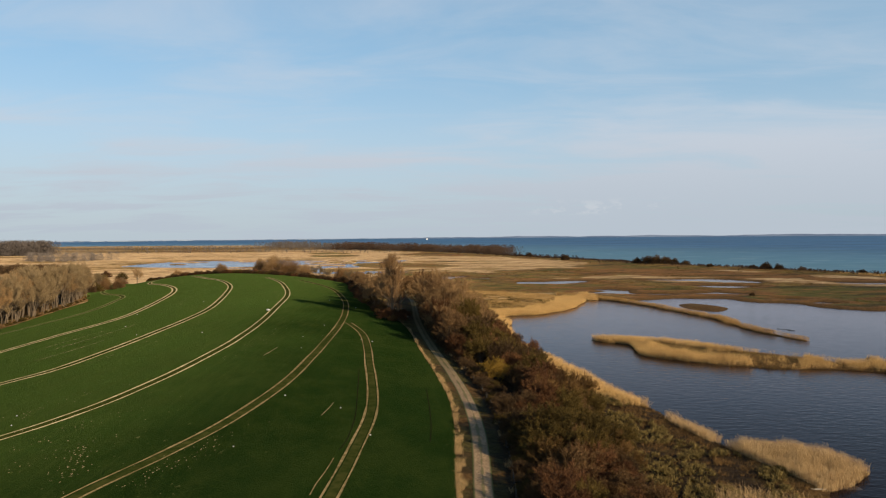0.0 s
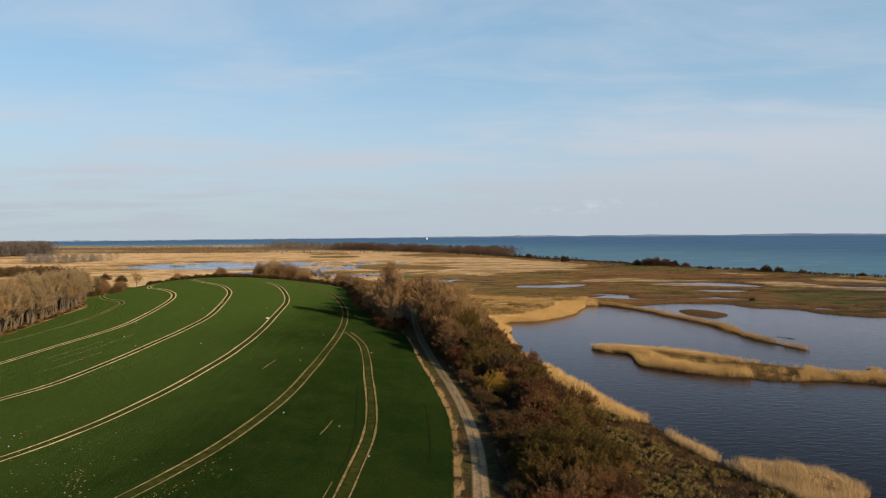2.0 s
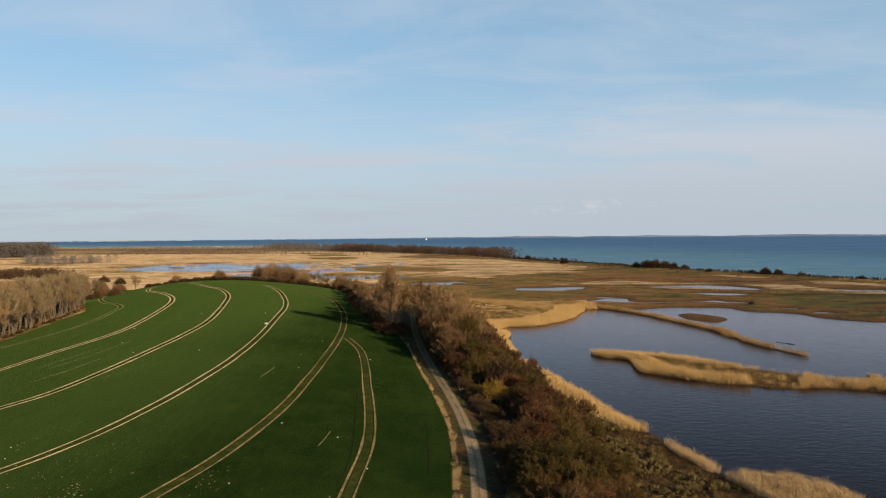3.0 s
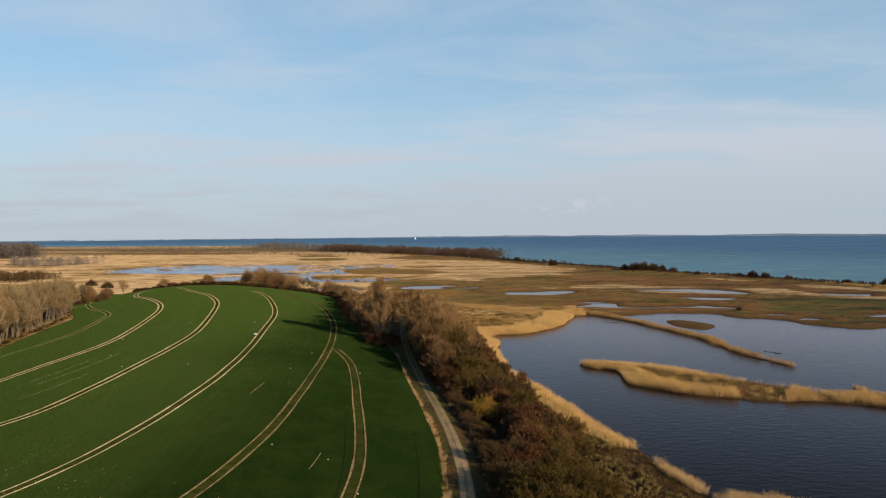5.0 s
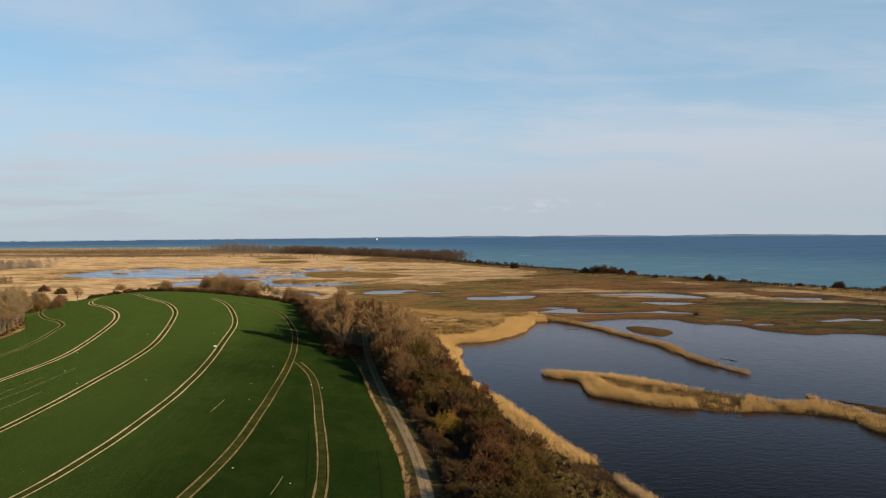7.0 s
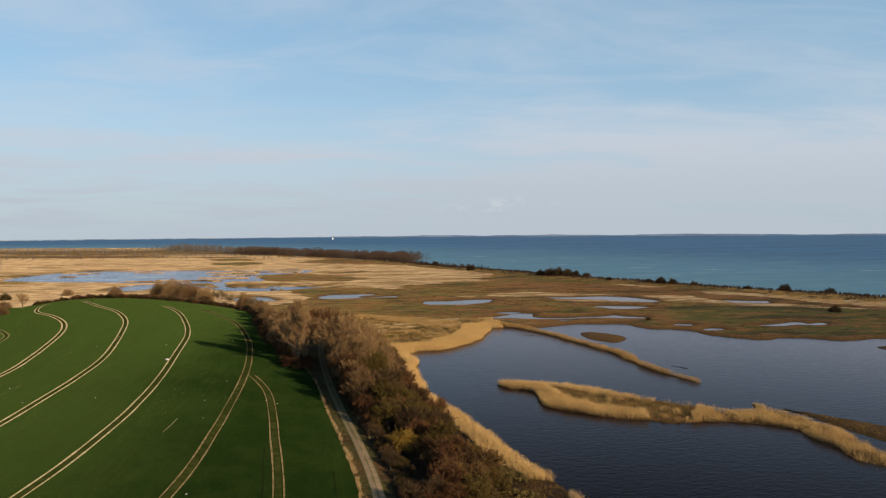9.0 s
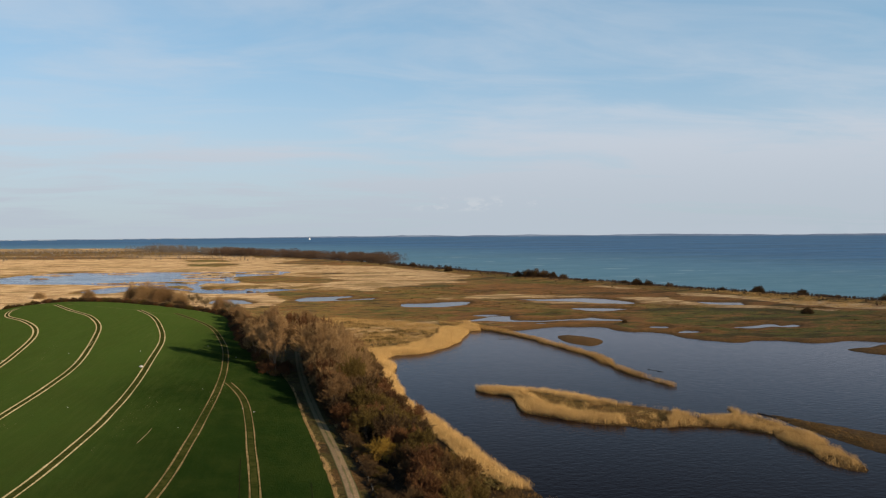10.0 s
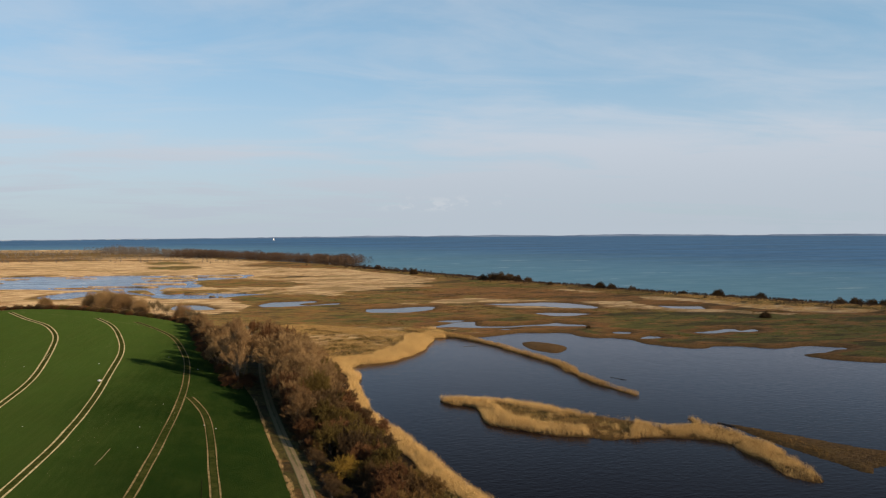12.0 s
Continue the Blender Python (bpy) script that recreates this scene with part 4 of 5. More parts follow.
tree_models = {
    "tan": [make_plant("tree", "leafless tree with fine pale tan twigs", "tree", 70 + i, TWIG_TAN, "leafless trees", **TREE) for i in range(2)],
    "pale": [make_plant("tree", "leafless tree with pale straw-tan twigs", "tree", 76, TWIG_PALE, "leafless trees", **TREE)],
    "dome": [make_plant("tree", "rounded leafless tree with tan-brown twigs", "tree", 176 + i, (TWIG_TAN, TWIG_GREY)[i], "leafless trees", bush=True, height=13.0, spread=7.0, twigs=14000, width=0.055) for i in range(2)],
    "grey": [make_plant("tree", "leafless grey-brown tree with fine twigs", "tree", 80 + i, TWIG_GREY, "leafless trees", **TREE) for i in range(2)],
    "red": [make_plant("tree", "leafless tree with fine red-brown twigs", "tree", 85, TWIG_RED, "leafless trees", **TREE)],
    "olive": [make_plant("tree", "leafless tree with olive-brown twigs", "tree", 90, TWIG_OLIVE, "leafless trees", **TREE)],
}
wood_models = [make_plant("wood_tree", "slender leafless tree with pale trunk in the wood", "tree", 95 + i, mat, "trees of the wood", **WOOD_TREE)
               for i, mat in enumerate((TWIG_PALE, TWIG_PALE, TWIG_TAN, TWIG_PALE))]
poplar = make_plant("poplar_tree", "tall leafless poplar with forked pale trunk by the track", "tree", 5, TWIG_POPLAR, "", height=24.0, spread=4.9, stems=1, splits=(40, 4, 3, 2),
                    twigs=46000, width=0.030, twig=1.0, trunk=3.4, ratio=0.62, part_angle=0.34, lift=0.42, radius=0.009, fan=0.6, leader=True, core=0.48, bark=BARK_WARM)
plant(poplar, -15.9, 259, 1.0, 40, 0.98)
for x, y, size, kind in ((-13.5, 254, 0.8, "red"), (-18, 256, 0.9, "red"), (-15.5, 252, 0.55, "tan"), (-19.5, 262, 0.9, "grey"), (-12, 262, 0.9, "red")):
    plant(pick.choice(shrub_models[kind]), x, y, size, pick.uniform(0, 360), 1.2)


def track_x(y):
    return float(np.interp(y, TRACK_LINE[:, 1], TRACK_LINE[:, 0]))


def shore_x(y):
    """The bank's water line beside the track."""
    return float(np.interp(y, (40, 80, 99, 122, 138, 151, 180, 203, 226, 250, 292, 320), (66, 54, 50, 46, 44, 42, 37, 33, 28, 25.5, 27, 30)))


# --- the hedge bank between track and lake ---
def bank_shrub(x, y, size, kind):
    models = shrub_models[kind]
    plant(pick.choice(models), x, y, size, pick.uniform(0, 360), pick.uniform(0.9, 1.15))


def bank_height(y):
    """How tall the hedge bank stands, taller towards the trees."""
    return float(np.interp(y, (60, 110, 135, 165, 200, 240, 300), (4.6, 5.6, 5.6, 6.4, 7.8, 8.2, 7.2)))


y_row = 62.0
while y_row < 305:
    tall = bank_height(y_row)
    left = track_x(y_row) + (5.8 if y_row < 150 else 4.8)
    right = min(shore_x(y_row) - 9.3, track_x(y_row) + 23 if y_row < 150 else 99)
    x = left + pick.uniform(0, 2)
    while x < right:
        u = (x - left) / max(right - left, 1)
        y = y_row + pick.uniform(-1.8, 1.8)
        mood = value_noise(np.array([x]), np.array([y]), 13.0, 83)[0] + pick.uniform(-0.35, 0.35)
        kind = "olive" if mood < -0.25 else "tan" if mood < 0.10 else "grey" if mood < 0.3 else "red" if mood < 0.65 else "dark"
        if y > 222:
            kind = pick.choice(("grey", "tan", "olive", "red", "grey"))
        if 175 < y < 222 and u < 0.6:
            kind = pick.choice(("dark", "dark", "red", "olive"))
        edge = 0.72 if u < 0.12 else (0.68 if u > 0.85 else 1.0)
        size = edge * tall / 5.0 * pick.uniform(0.55, 1.35)
        open_spot = value_noise(np.array([x]), np.array([y]), 9.0, 84)[0] > (0.38 if u < 0.45 and y < 205 else 0.70)
        by_willow = 7 < x < 16.5 and 149 < y < 177
        if not open_spot and not by_willow:
            bank_shrub(x, y, size, kind)
        x += (2.2 + 0.62 * size * 2.4) * pick.uniform(0.8, 1.2)
    y_row += 3.2 + 0.22 * tall
# low brush between the fence and the hedge
for y in np.arange(76, 212, 2.0):
    for off in (4.9, 6.6):
        if pick.random() < 0.82:
            plant(pick.choice(shrub_models[pick.choice(("dark", "olive", "dark", "grey"))]), track_x(y) + off + pick.uniform(-0.6, 0.9), y + pick.uniform(-0.9, 0.9), pick.uniform(0.26, 0.5), pick.uniform(0, 360), 1.35,
                  "low dark bramble brush beside the farm track", name="bramble", group="brush along the track")
# the largest single bushes and small trees of the bank
for x, y, h, kind in ((16.5, 112, 9.0, "olive"), (21, 117, 7.5, "olive"), (20.5, 105, 7.8, "olive"), (17.5, 98, 7.0, "grey"), (24.5, 112, 6.5, "tan"), (14.5, 120, 6.5, "dark"), (14.5, 103, 6.0, "tan"), (24, 108, 5.5, "grey"), (19, 142, 6.8, "red"), (21.5, 150, 6.4, "red"), (25, 137, 6.0, "grey"),
                      (17, 190, 8.6, "olive"), (13, 200, 8.4, "dark"), (20, 182, 7.0, "olive"), (15, 228, 9.4, "red"), (12, 238, 10.0, "tan"), (19, 216, 8.0, "red"), (17, 86, 6.0, "olive"), (23, 94, 5.0, "tan")):
    bank_shrub(x, y, h / 5.2, kind)
plant(shrub_models["gold"][0], 11.6, 167, 1.25, 30)
plant(shrub_models["gold"][0], 14.4, 170, 1.0, 170)

# --- trees beside the track, from the poplar on ---
for x, y, h, kind in ((-18, 272, 16, "tan"), (-15.5, 280, 16, "grey"), (-24, 288, 12, "tan"), (-19, 296, 16, "grey"), (-24, 318, 13, "grey"),
                      (-22, 335, 14, "grey"), (-2.5, 262, 19, "tan"), (-0.5, 248, 17, "grey"), (2.5, 239, 16, "tan"), (7, 228, 14, "olive"), (0, 280, 19, "grey"), (6, 262, 18, "tan"), (11, 246, 14, "tan"),
                      (-4, 300, 18, "red"), (4, 306, 15, "tan"), (9, 285, 14, "grey"), (-6, 325, 16, "grey"), (1, 338, 14, "red"), (14, 268, 11, "olive"), (4.5, 214, 11, "grey"), (11, 208, 10, "olive"),
                      (0, 228, 13, "red"), (-8, 350, 14, "tan"), (-14, 372, 11, "red"), (14, 232, 10, "tan"), (2.5, 220, 11, "red"), (9, 300, 12, "grey"), (15, 250, 10, "grey")):
    plant(pick.choice(tree_models[kind]), x, y, h * 1.05 / 13.0, pick.uniform(0, 360), pick.uniform(1.05, 1.3))

# --- hedge along the far edge of the field ---
hedge_line = glide([(-17, 262), (-28, 305), (-38, 360), (-48, 408), (-66, 430), (-98, 458), (-142, 498), (-178, 528), (-204, 530)], False, 1.8)
for n, (x, y) in enumerate(hedge_line):
    kind = pick.choice(("red", "dark", "dark", "olive"))
    size = 0.62 if y < 420 else 0.5
    plant(pick.choice(low_models[kind]), x + pick.uniform(-1.5, 1.5), y + pick.uniform(-1.5, 1.5), size * pick.uniform(0.6, 1.2), pick.uniform(0, 360), 1.6,
          "low dark hedge shrub along the wheat field", name="hedge_shrub", group="hedge at the field")
for x, y, h, kind in ((-109, 500, 12.0, "dome"), (-98, 495, 11.5, "dome"), (-119, 507, 10.0, "dome"), (-87, 486, 8.5, "dome"), (-76, 472, 9.5, "pale"), (-68, 462, 7.5, "pale"), (-58, 450, 8.0, "dome"),
                      (-150, 520, 6.5, "dome"),
                      (-50, 424, 8, "pale"), (-45, 408, 8.5, "pale"), (-42, 392, 9, "grey"), (-39, 377, 9, "tan"), (-36, 362, 9.5, "tan"), (-33, 347, 10, "grey"), (-30, 331, 10, "tan"), (-27, 315, 10.5, "tan"),
                      (-24, 303, 11, "tan"), (-34, 355, 8, "red"), (-40, 385, 7.5, "red")):
    plant(pick.choice(tree_models[kind]), x, y, h / 13.0, pick.uniform(0, 360), 1.25 if kind == "dome" else 1.4, "rounded tan leafless tree behind the field hedge", name="hedge_tree", group="trees behind the hedge")

# --- tall shrubs that crowd the lake side of the track ---
for y in np.arange(206, 372, 5.2):
    plant(pick.choice(tree_models[pick.choice(("tan", "grey", "tan", "red"))]), track_x(y) + pick.uniform(4.4, 6.0), y + pick.uniform(-1.5, 1.5), pick.uniform(7.5, 12) / 13.0, pick.uniform(0, 360), 1.15)

# --- wood west of the field ---
for y in np.arange(224, 425, 3.4):
    edge = float(np.interp(y, (180, 254, 316, 356, 420), (-158, -152, -161, -168, -196)))
    plant(pick.choice(wood_models), edge - pick.uniform(1.5, 5.0), y + pick.uniform(-1, 1), pick.uniform(14, 21) / 16.0, pick.uniform(0, 360), pick.uniform(0.85, 1.1))
for n in range(46):
    y = pick.uniform(225, 400)
    edge = float(np.interp(y, (180, 254, 316, 356, 420), (-158, -152, -161, -168, -196)))
    deep = pick.random() ** 1.3 * 32
    plant(pick.choice(wood_models), edge - 3.0 - deep, y, pick.uniform(17, 23) / 16.0, pick.uniform(0, 360), pick.uniform(0.9, 1.15))
for y in np.arange(224, 425, 2.6):
    edge = float(np.interp(y, (180, 254, 316, 356, 420), (-158, -152, -161, -168, -196)))
    plant(pick.choice(low_models[pick.choice(("olive", "tan", "olive"))]), edge - pick.uniform(0.0, 3.0), y, pick.uniform(0.18, 0.38), pick.uniform(0, 360), 1.3,
          "bare undergrowth shrub at the edge of the wood", name="undergrowth_shrub", group="undergrowth of the wood")
for n in range(20):
    y = pick.uniform(225, 420)
    edge = float(np.interp(y, (180, 254, 316, 356, 420), (-158, -152, -161, -168, -196)))
    plant(pick.choice(low_models[pick.choice(("olive", "tan", "dark"))]), edge - 4 - pick.uniform(0, 30), y, pick.uniform(0.5, 0.8), pick.uniform(0, 360), 1.2,
          "bare undergrowth shrub at the edge of the wood", name="undergrowth_shrub", group="undergrowth of the wood")
for n in range(30):
    plant(pick.choice(wood_models + tree_models["dome"]), pick.uniform(-290, -196), pick.uniform(400, 520), pick.uniform(7, 13) / 16.0, pick.uniform(0, 360), 1.1)
for n in range(20):
    x, y = pick.uniform(-330, -205), pick.uniform(440, 640)
    plant(pick.choice(low_models[pick.choice(("tan", "red", "dark", "olive"))]), x, y, pick.uniform(0.7, 1.5), pick.uniform(0, 360), 1.3, "bare scrub shrub on the marsh", name="scrub_bush", group="scrub on the marsh")


# ---- reeds, grass and far woods: nobody could count them ----
def stalks(name, label, category, mat, seed, box, per_metre, test, height, width, lean=0.22, plume=0.0):
    """A stand of stalks over a stretch of ground, thick where the test is high. plume: width of a nodding seed head, in metres."""
    rng = np.random.RandomState(seed)
    area = (box[2] - box[0]) * (box[3] - box[1])
    x, y = rng.uniform(box[0], box[2], int(area * per_metre)), rng.uniform(box[1], box[3], int(area * per_metre))
    chance = test(x, y)
    ok = rng.uniform(0, 1, len(x)) < chance
    x, y = x[ok], y[ok]
    n = len(x)
    z = np.maximum(ground_height(x, y), -0.1) - 0.05
    patch = 1 + 0.30 * value_noise(0.8 * x + 0.6 * y, 0.8 * y - 0.6 * x, 2.6, seed) + 0.20 * value_noise(x, y, 9.0, seed + 1) + 0.26 * value_noise(x, y, 1.3, seed + 2)
    ln = height * rng.uniform(0.62, 1.08, n) * patch
    way = unit(np.column_stack([rng.normal(0.06, lean, n), rng.normal(0.04, lean, n), np.ones(n)]))
    roots = np.column_stack([x, y, z])
    pile = Pile()
    pile.add(*blades(rng, roots, way, ln, width))
    if plume:
        nod = unit(way + rng.normal(0, 0.45, (n, 3)) + np.array([-0.25, 0.2, 0.0]))
        pile.add(*blades(rng, roots + way * (ln * rng.uniform(0.55, 0.92, n))[:, None], nod, height * rng.uniform(0.16, 0.30, n), plume))
    ob = new(name, pile.mesh(name, mat))
    return tagged(ob, label, category, "", "stuff")


def bank_reeds(x, y):
    wide = 6.4 + 2.2 * value_noise(x, y, 18.0, 31) + 9 * ease(y, 285, 325)
    w, _ = water_depth(x, y)
    on = (w > -wide) & (w < -0.2) & (x < 82) & (y > 150) & (y < 420)
    return on.astype(float)


stalks("reed_bed", "pale golden dry reeds along the lake bank", "reeds", REED, 1, (10, 148, 84, 425), 30.0, bank_reeds, 1.75, 0.036, 0.30, 0.036)


def clump_reeds(x, y):
    w, _ = water_depth(x, y)
    big = inside_distance(x, y, [(46.5, 121), (52, 122), (57.5, 119.5), (61, 113.5), (62, 108.5), (57, 103.5), (52, 101), (50.5, 107), (48, 114)]) > -0.4
    small = inside_distance(x, y, [(42.6, 141), (44.6, 139), (46.6, 131), (47, 125), (45.2, 125), (43, 133)]) > -0.2
    fore = inside_distance(x, y, [(36, 97), (42, 98), (47, 95), (50, 88), (40, 82), (33, 88)]) > 0
    return (big | small).astype(float) + 0.22 * fore


stalks("reed_clump", "weathered golden reed clumps jutting into the lake", "reeds", REED_DULL, 2, (30, 80, 66, 143), 60.0, clump_reeds, 1.95, 0.030, 0.22, 0.022)


def island_reeds(x, y):
    i = inside_distance(x, y, ISLAND_LINE)
    heath = inside_distance(x, y, [(65, 250), (80, 243), (90, 235), (99, 224), (103, 212), (101, 204), (94, 195), (89, 187), (82, 189), (74, 192), (69, 198), (70, 204), (68, 212), (66, 222), (65, 236)])
    tongue = inside_distance(x, y, [(79, 239), (89, 231), (87, 218), (81, 216), (78, 224)])
    bare = (heath + 1.6 * value_noise(x, y, 5.0, 34) > 0) & (tongue + 1.5 * value_noise(x, y, 4.0, 37) < 0)
    gaps = 0.25 + 0.75 * (value_noise(x, y, 3.2, 36) + 0.5 * value_noise(x, y, 1.3, 32) > -0.30)
    return (i + 0.8 * value_noise(x, y, 4.0, 35) > 0.35) * gaps * np.where(bare, 0.02 + 0.55 * (value_noise(x, y, 2.6, 33) > 0.55), 1.0)


stalks("island_reeds", "golden reeds on a low lake island", "reeds", REED, 3, (48, 146, 126, 250), 31.0, island_reeds, 1.55, 0.032, 0.36, 0.058)


def spit_reeds(x, y):
    d = distance_to_line(x, y, SPIT_LINE)
    return (d < 2.1 - 0.8 * ease(-y, -300, -240) + 1.0 * value_noise(x, y, 9.0, 38) + 0.6 * value_noise(x, y, 2.5, 39)).astype(float)


stalks("spit_reeds", "narrow curving belt of golden reeds in the lake", "reeds", REED, 4, (64, 236, 122, 420), 22.0, spit_reeds, 1.65, 0.036, 0.36, 0.07)


def sedge_places(x, y):
    i = inside_distance(x, y, ISLAND_LINE)
    w, _ = water_depth(x, y)
    return ((i > 0) * 0.8 + (inside_distance(x, y, [(127.5, 193), (127, 185), (130, 174), (130, 164), (134, 165), (134, 180), (130, 190)]) > 0) * (value_noise(x, y, 2.0, 39) > -0.3)).clip(0, 1)


stalks("sedge", "low brown sedge on the lake islands", "sedge", SEDGE, 5, (48, 140, 175, 250), 11.0, sedge_places, 0.65, 0.09, 0.5)


def peninsula(x, y):
    w, _ = water_depth(x, y)
    i = inside_distance(x, y, [(2, 330), (14, 318), (28, 318), (40, 330), (58, 352), (72, 392), (60, 412), (30, 440), (8, 458), (-8, 450), (-12, 380)])
    bare = (value_noise(x, y, 9.0, 41) + 0.6 * value_noise(x, y, 4.0, 42)) > -0.1
    inner = inside_distance(x, y, [(8, 345), (27, 338), (46, 350), (56, 376), (50, 392), (30, 412), (14, 440), (4, 420), (2, 370)])
    return (i > 0) * (w < -4) * np.where((inner > 0) & bare, 0.22, np.where(inner > 3, 0.6, 0.85))


stalks("marsh_grass", "straw-coloured marsh grass and reeds behind the bank", "grass", REED, 6, (-14, 316, 76, 460), 9.0, peninsula, 1.0, 0.07, 0.5, 0.09)


def peninsula_sedge(x, y):
    inner = inside_distance(x, y, [(8, 345), (27, 338), (46, 350), (56, 376), (50, 392), (30, 412), (14, 440), (4, 420), (2, 370)])
    return ((inner > 0) & (value_noise(x, y, 3.0, 43) + 0.6 * value_noise(x, y, 14.0, 44) > 0.05)) * 0.9


stalks("sedge", "dark brown sedge hummocks among the marsh grass", "sedge", TWIG_OLIVE, 12, (0, 336, 58, 442), 9.0, peninsula_sedge, 0.95, 0.10, 0.45)


def meadow_rushes(x, y):
    w, _ = water_depth(x, y)
    return ((w < -2) & (value_noise(x, y, 2.4, 45) + 0.7 * value_noise(x, y, 30.0, 46) > 0.82)) * 0.9


stalks("rushes", "small dark rush tufts dotted over the meadow", "rushes", TWIG_OLIVE, 13, (30, 280, 380, 700), 3.0, meadow_rushes, 0.65, 0.15, 0.5)


def verge(x, y):
    d = x - np.interp(y, TRACK_LINE[:, 1], TRACK_LINE[:, 0])
    f = within(x, y, FIELD_LINE, 30)
    rough = 0.35 * value_noise(x, y, 3.5, 51) + 0.30 * value_noise(x, y, 1.2, 54)
    wide = np.interp(y, (60, 110, 150, 185, 235), (0.75, 0.8, 0.62, 0.52, 0.5))
    west = (f < 0.05 + 0.3 * rough) & (-f < wide + 0.1 + rough) & (d < -1.5) & (value_noise(x, y, 0.7, 60) + 0.8 * value_noise(x, y, 2.4, 61) > -0.25)
    east = (d > 3.2) & (d < 5.6) & (value_noise(x, y, 2.6, 52) > 0.35)
    return west * 0.95 + east * 0.6


stalks("verge_grass", "dry straw-coloured grass verge between track and field", "grass", DRY_GRASS, 7, (-14, 55, 14, 240), 80.0, verge, 0.85, 0.030, 0.40)


def bank_grass(x, y):
    w, _ = water_depth(x, y)
    d = x - np.interp(y, TRACK_LINE[:, 1], TRACK_LINE[:, 0])
    open_bank = ease(d, 18, 24) * ease(-y, -175, -150)
    clump = value_noise(x, y, 1.4, 53) + 0.5 * value_noise(x, y, 4.0, 55)
    return (d > 3.5) * (w < -1) * (0.03 + (0.10 + 0.9 * open_bank) * (clump > 0.36))


stalks("bank_grass", "rough brown dead grass on the lake bank", "grass", SEDGE, 8, (8, 60, 50, 240), 26.0, bank_grass, 0.75, 0.045, 0.5)


def coast_grass(x, y):
    band = inside_distance(x, y, [(306, 585), (330, 552), (352, 510), (400, 446), (436, 400), (410, 395), (384, 424), (331, 450), (310, 478), (307, 510)])
    return (band + 7 * value_noise(x * 0.7, y, 9.0, 91) > 0) * (value_noise(x, y, 5.0, 92) + 0.6 * value_noise(x, y, 12.0, 93) > -0.25) * 0.9


stalks("coast_grass", "tall tan dune grass above the shore", "grass", REED, 14, (300, 390, 440, 592), 5.0, coast_grass, 0.75, 0.13, 0.7)


def shore_sedge(x, y):
    w, _ = water_depth(x, y)
    return (w < -0.4) * (w > -8.5) * (x > 24) * (value_noise(x, y, 1.6, 94) + 0.5 * value_noise(x, y, 5.0, 95) > -0.35) * 0.85


stalks("shore_sedge", "matted brown dead sedge along the lake shore", "sedge", SEDGE, 15, (24, 84, 56, 160), 34.0, shore_sedge, 0.55, 0.05, 0.7)


def make_tussocks():
    """Rounded hummocks of long grass, each a sheaf of blades that falls outwards."""
    rng = np.random.RandomState(88)
    x, y = rng.uniform(20, 52, 6000), rng.uniform(84, 165, 6000)
    w, _ = water_depth(x, y)
    d = x - np.interp(y, TRACK_LINE[:, 1], TRACK_LINE[:, 0])
    ok = (w < -5.0 - 2 * value_noise(x, y, 9.0, 58)) & (d > 19) & (value_noise(x, y, 7.0, 56) > -0.2) & (rng.uniform(0, 1, 6000) < 0.42)
    x, y = x[ok], y[ok]
    z = ground_height(x, y)
    pile = Pile()
    for a in range(len(x)):
        n, s = 56, rng.uniform(0.7, 1.55)
        t, e = rng.uniform(0, 6.28, n), rng.uniform(0.25, 1.4, n)
        way = np.column_stack([np.cos(t) * np.cos(e), np.sin(t) * np.cos(e), np.sin(e)])
        roots = np.column_stack([x[a] + way[:, 0] * 0.22 * s, y[a] + way[:, 1] * 0.22 * s, z[a] + 0.28 * s * way[:, 2]])
        pile.add(*blades(rng, roots, way, rng.uniform(0.28, 0.6, n) * s, 0.085))
    tagged(new("tussocks", pile.mesh("tussocks", TUSSOCK)), "yellow-green grass hummocks on the open lake bank", "grass", "", "stuff")


make_tussocks()


def far_wood(name, label, seed, front, depth, count, height, mat):
    """A far wood: many twig clumps over a strip behind a front line."""
    rng = np.random.RandomState(seed)
    line = glide(front, False, 20)
    k = rng.randint(0, len(line), count)
    off = rng.uniform(0, 1, count) ** 1.3 * depth
    x = line[k, 0] + rng.normal(0, 12, count) + off * depth_way[0]
    y = line[k, 1] + rng.normal(0, 12, count) + off * depth_way[1]
    z = ground_height(x, y)
    h = height * (0.75 + 0.35 * rng.uniform(0, 1, count) + 0.25 * value_noise(x, y, 60.0, seed))
    pile = Pile()
    per = 150 if height > 4 else 70
    for a in range(count):
        up = rng.uniform(0.02, 0.92, per)
        out = 0.34 * h[a] * np.sqrt(np.clip(1 - (up - 0.35) ** 2 / 0.36, 0.02, 1)) * np.sqrt(rng.uniform(0, 1, per))
        t = rng.uniform(0, 6.28, per)
        c = np.column_stack([x[a] + out * np.cos(t), y[a] + out * np.sin(t), z[a] + h[a] * up * 0.95])
        way = unit(rng.normal(0, 0.8, (per, 3)) + np.array([0, 0, 0.5]))
        pile.add(*blades(rng, c, way, h[a] * rng.uniform(0.06, 0.15, per) + 0.25, max(0.024 * h[a], 0.22)))
    return tagged(new(name, pile.mesh(name, mat)), label, "wood", "", "stuff")


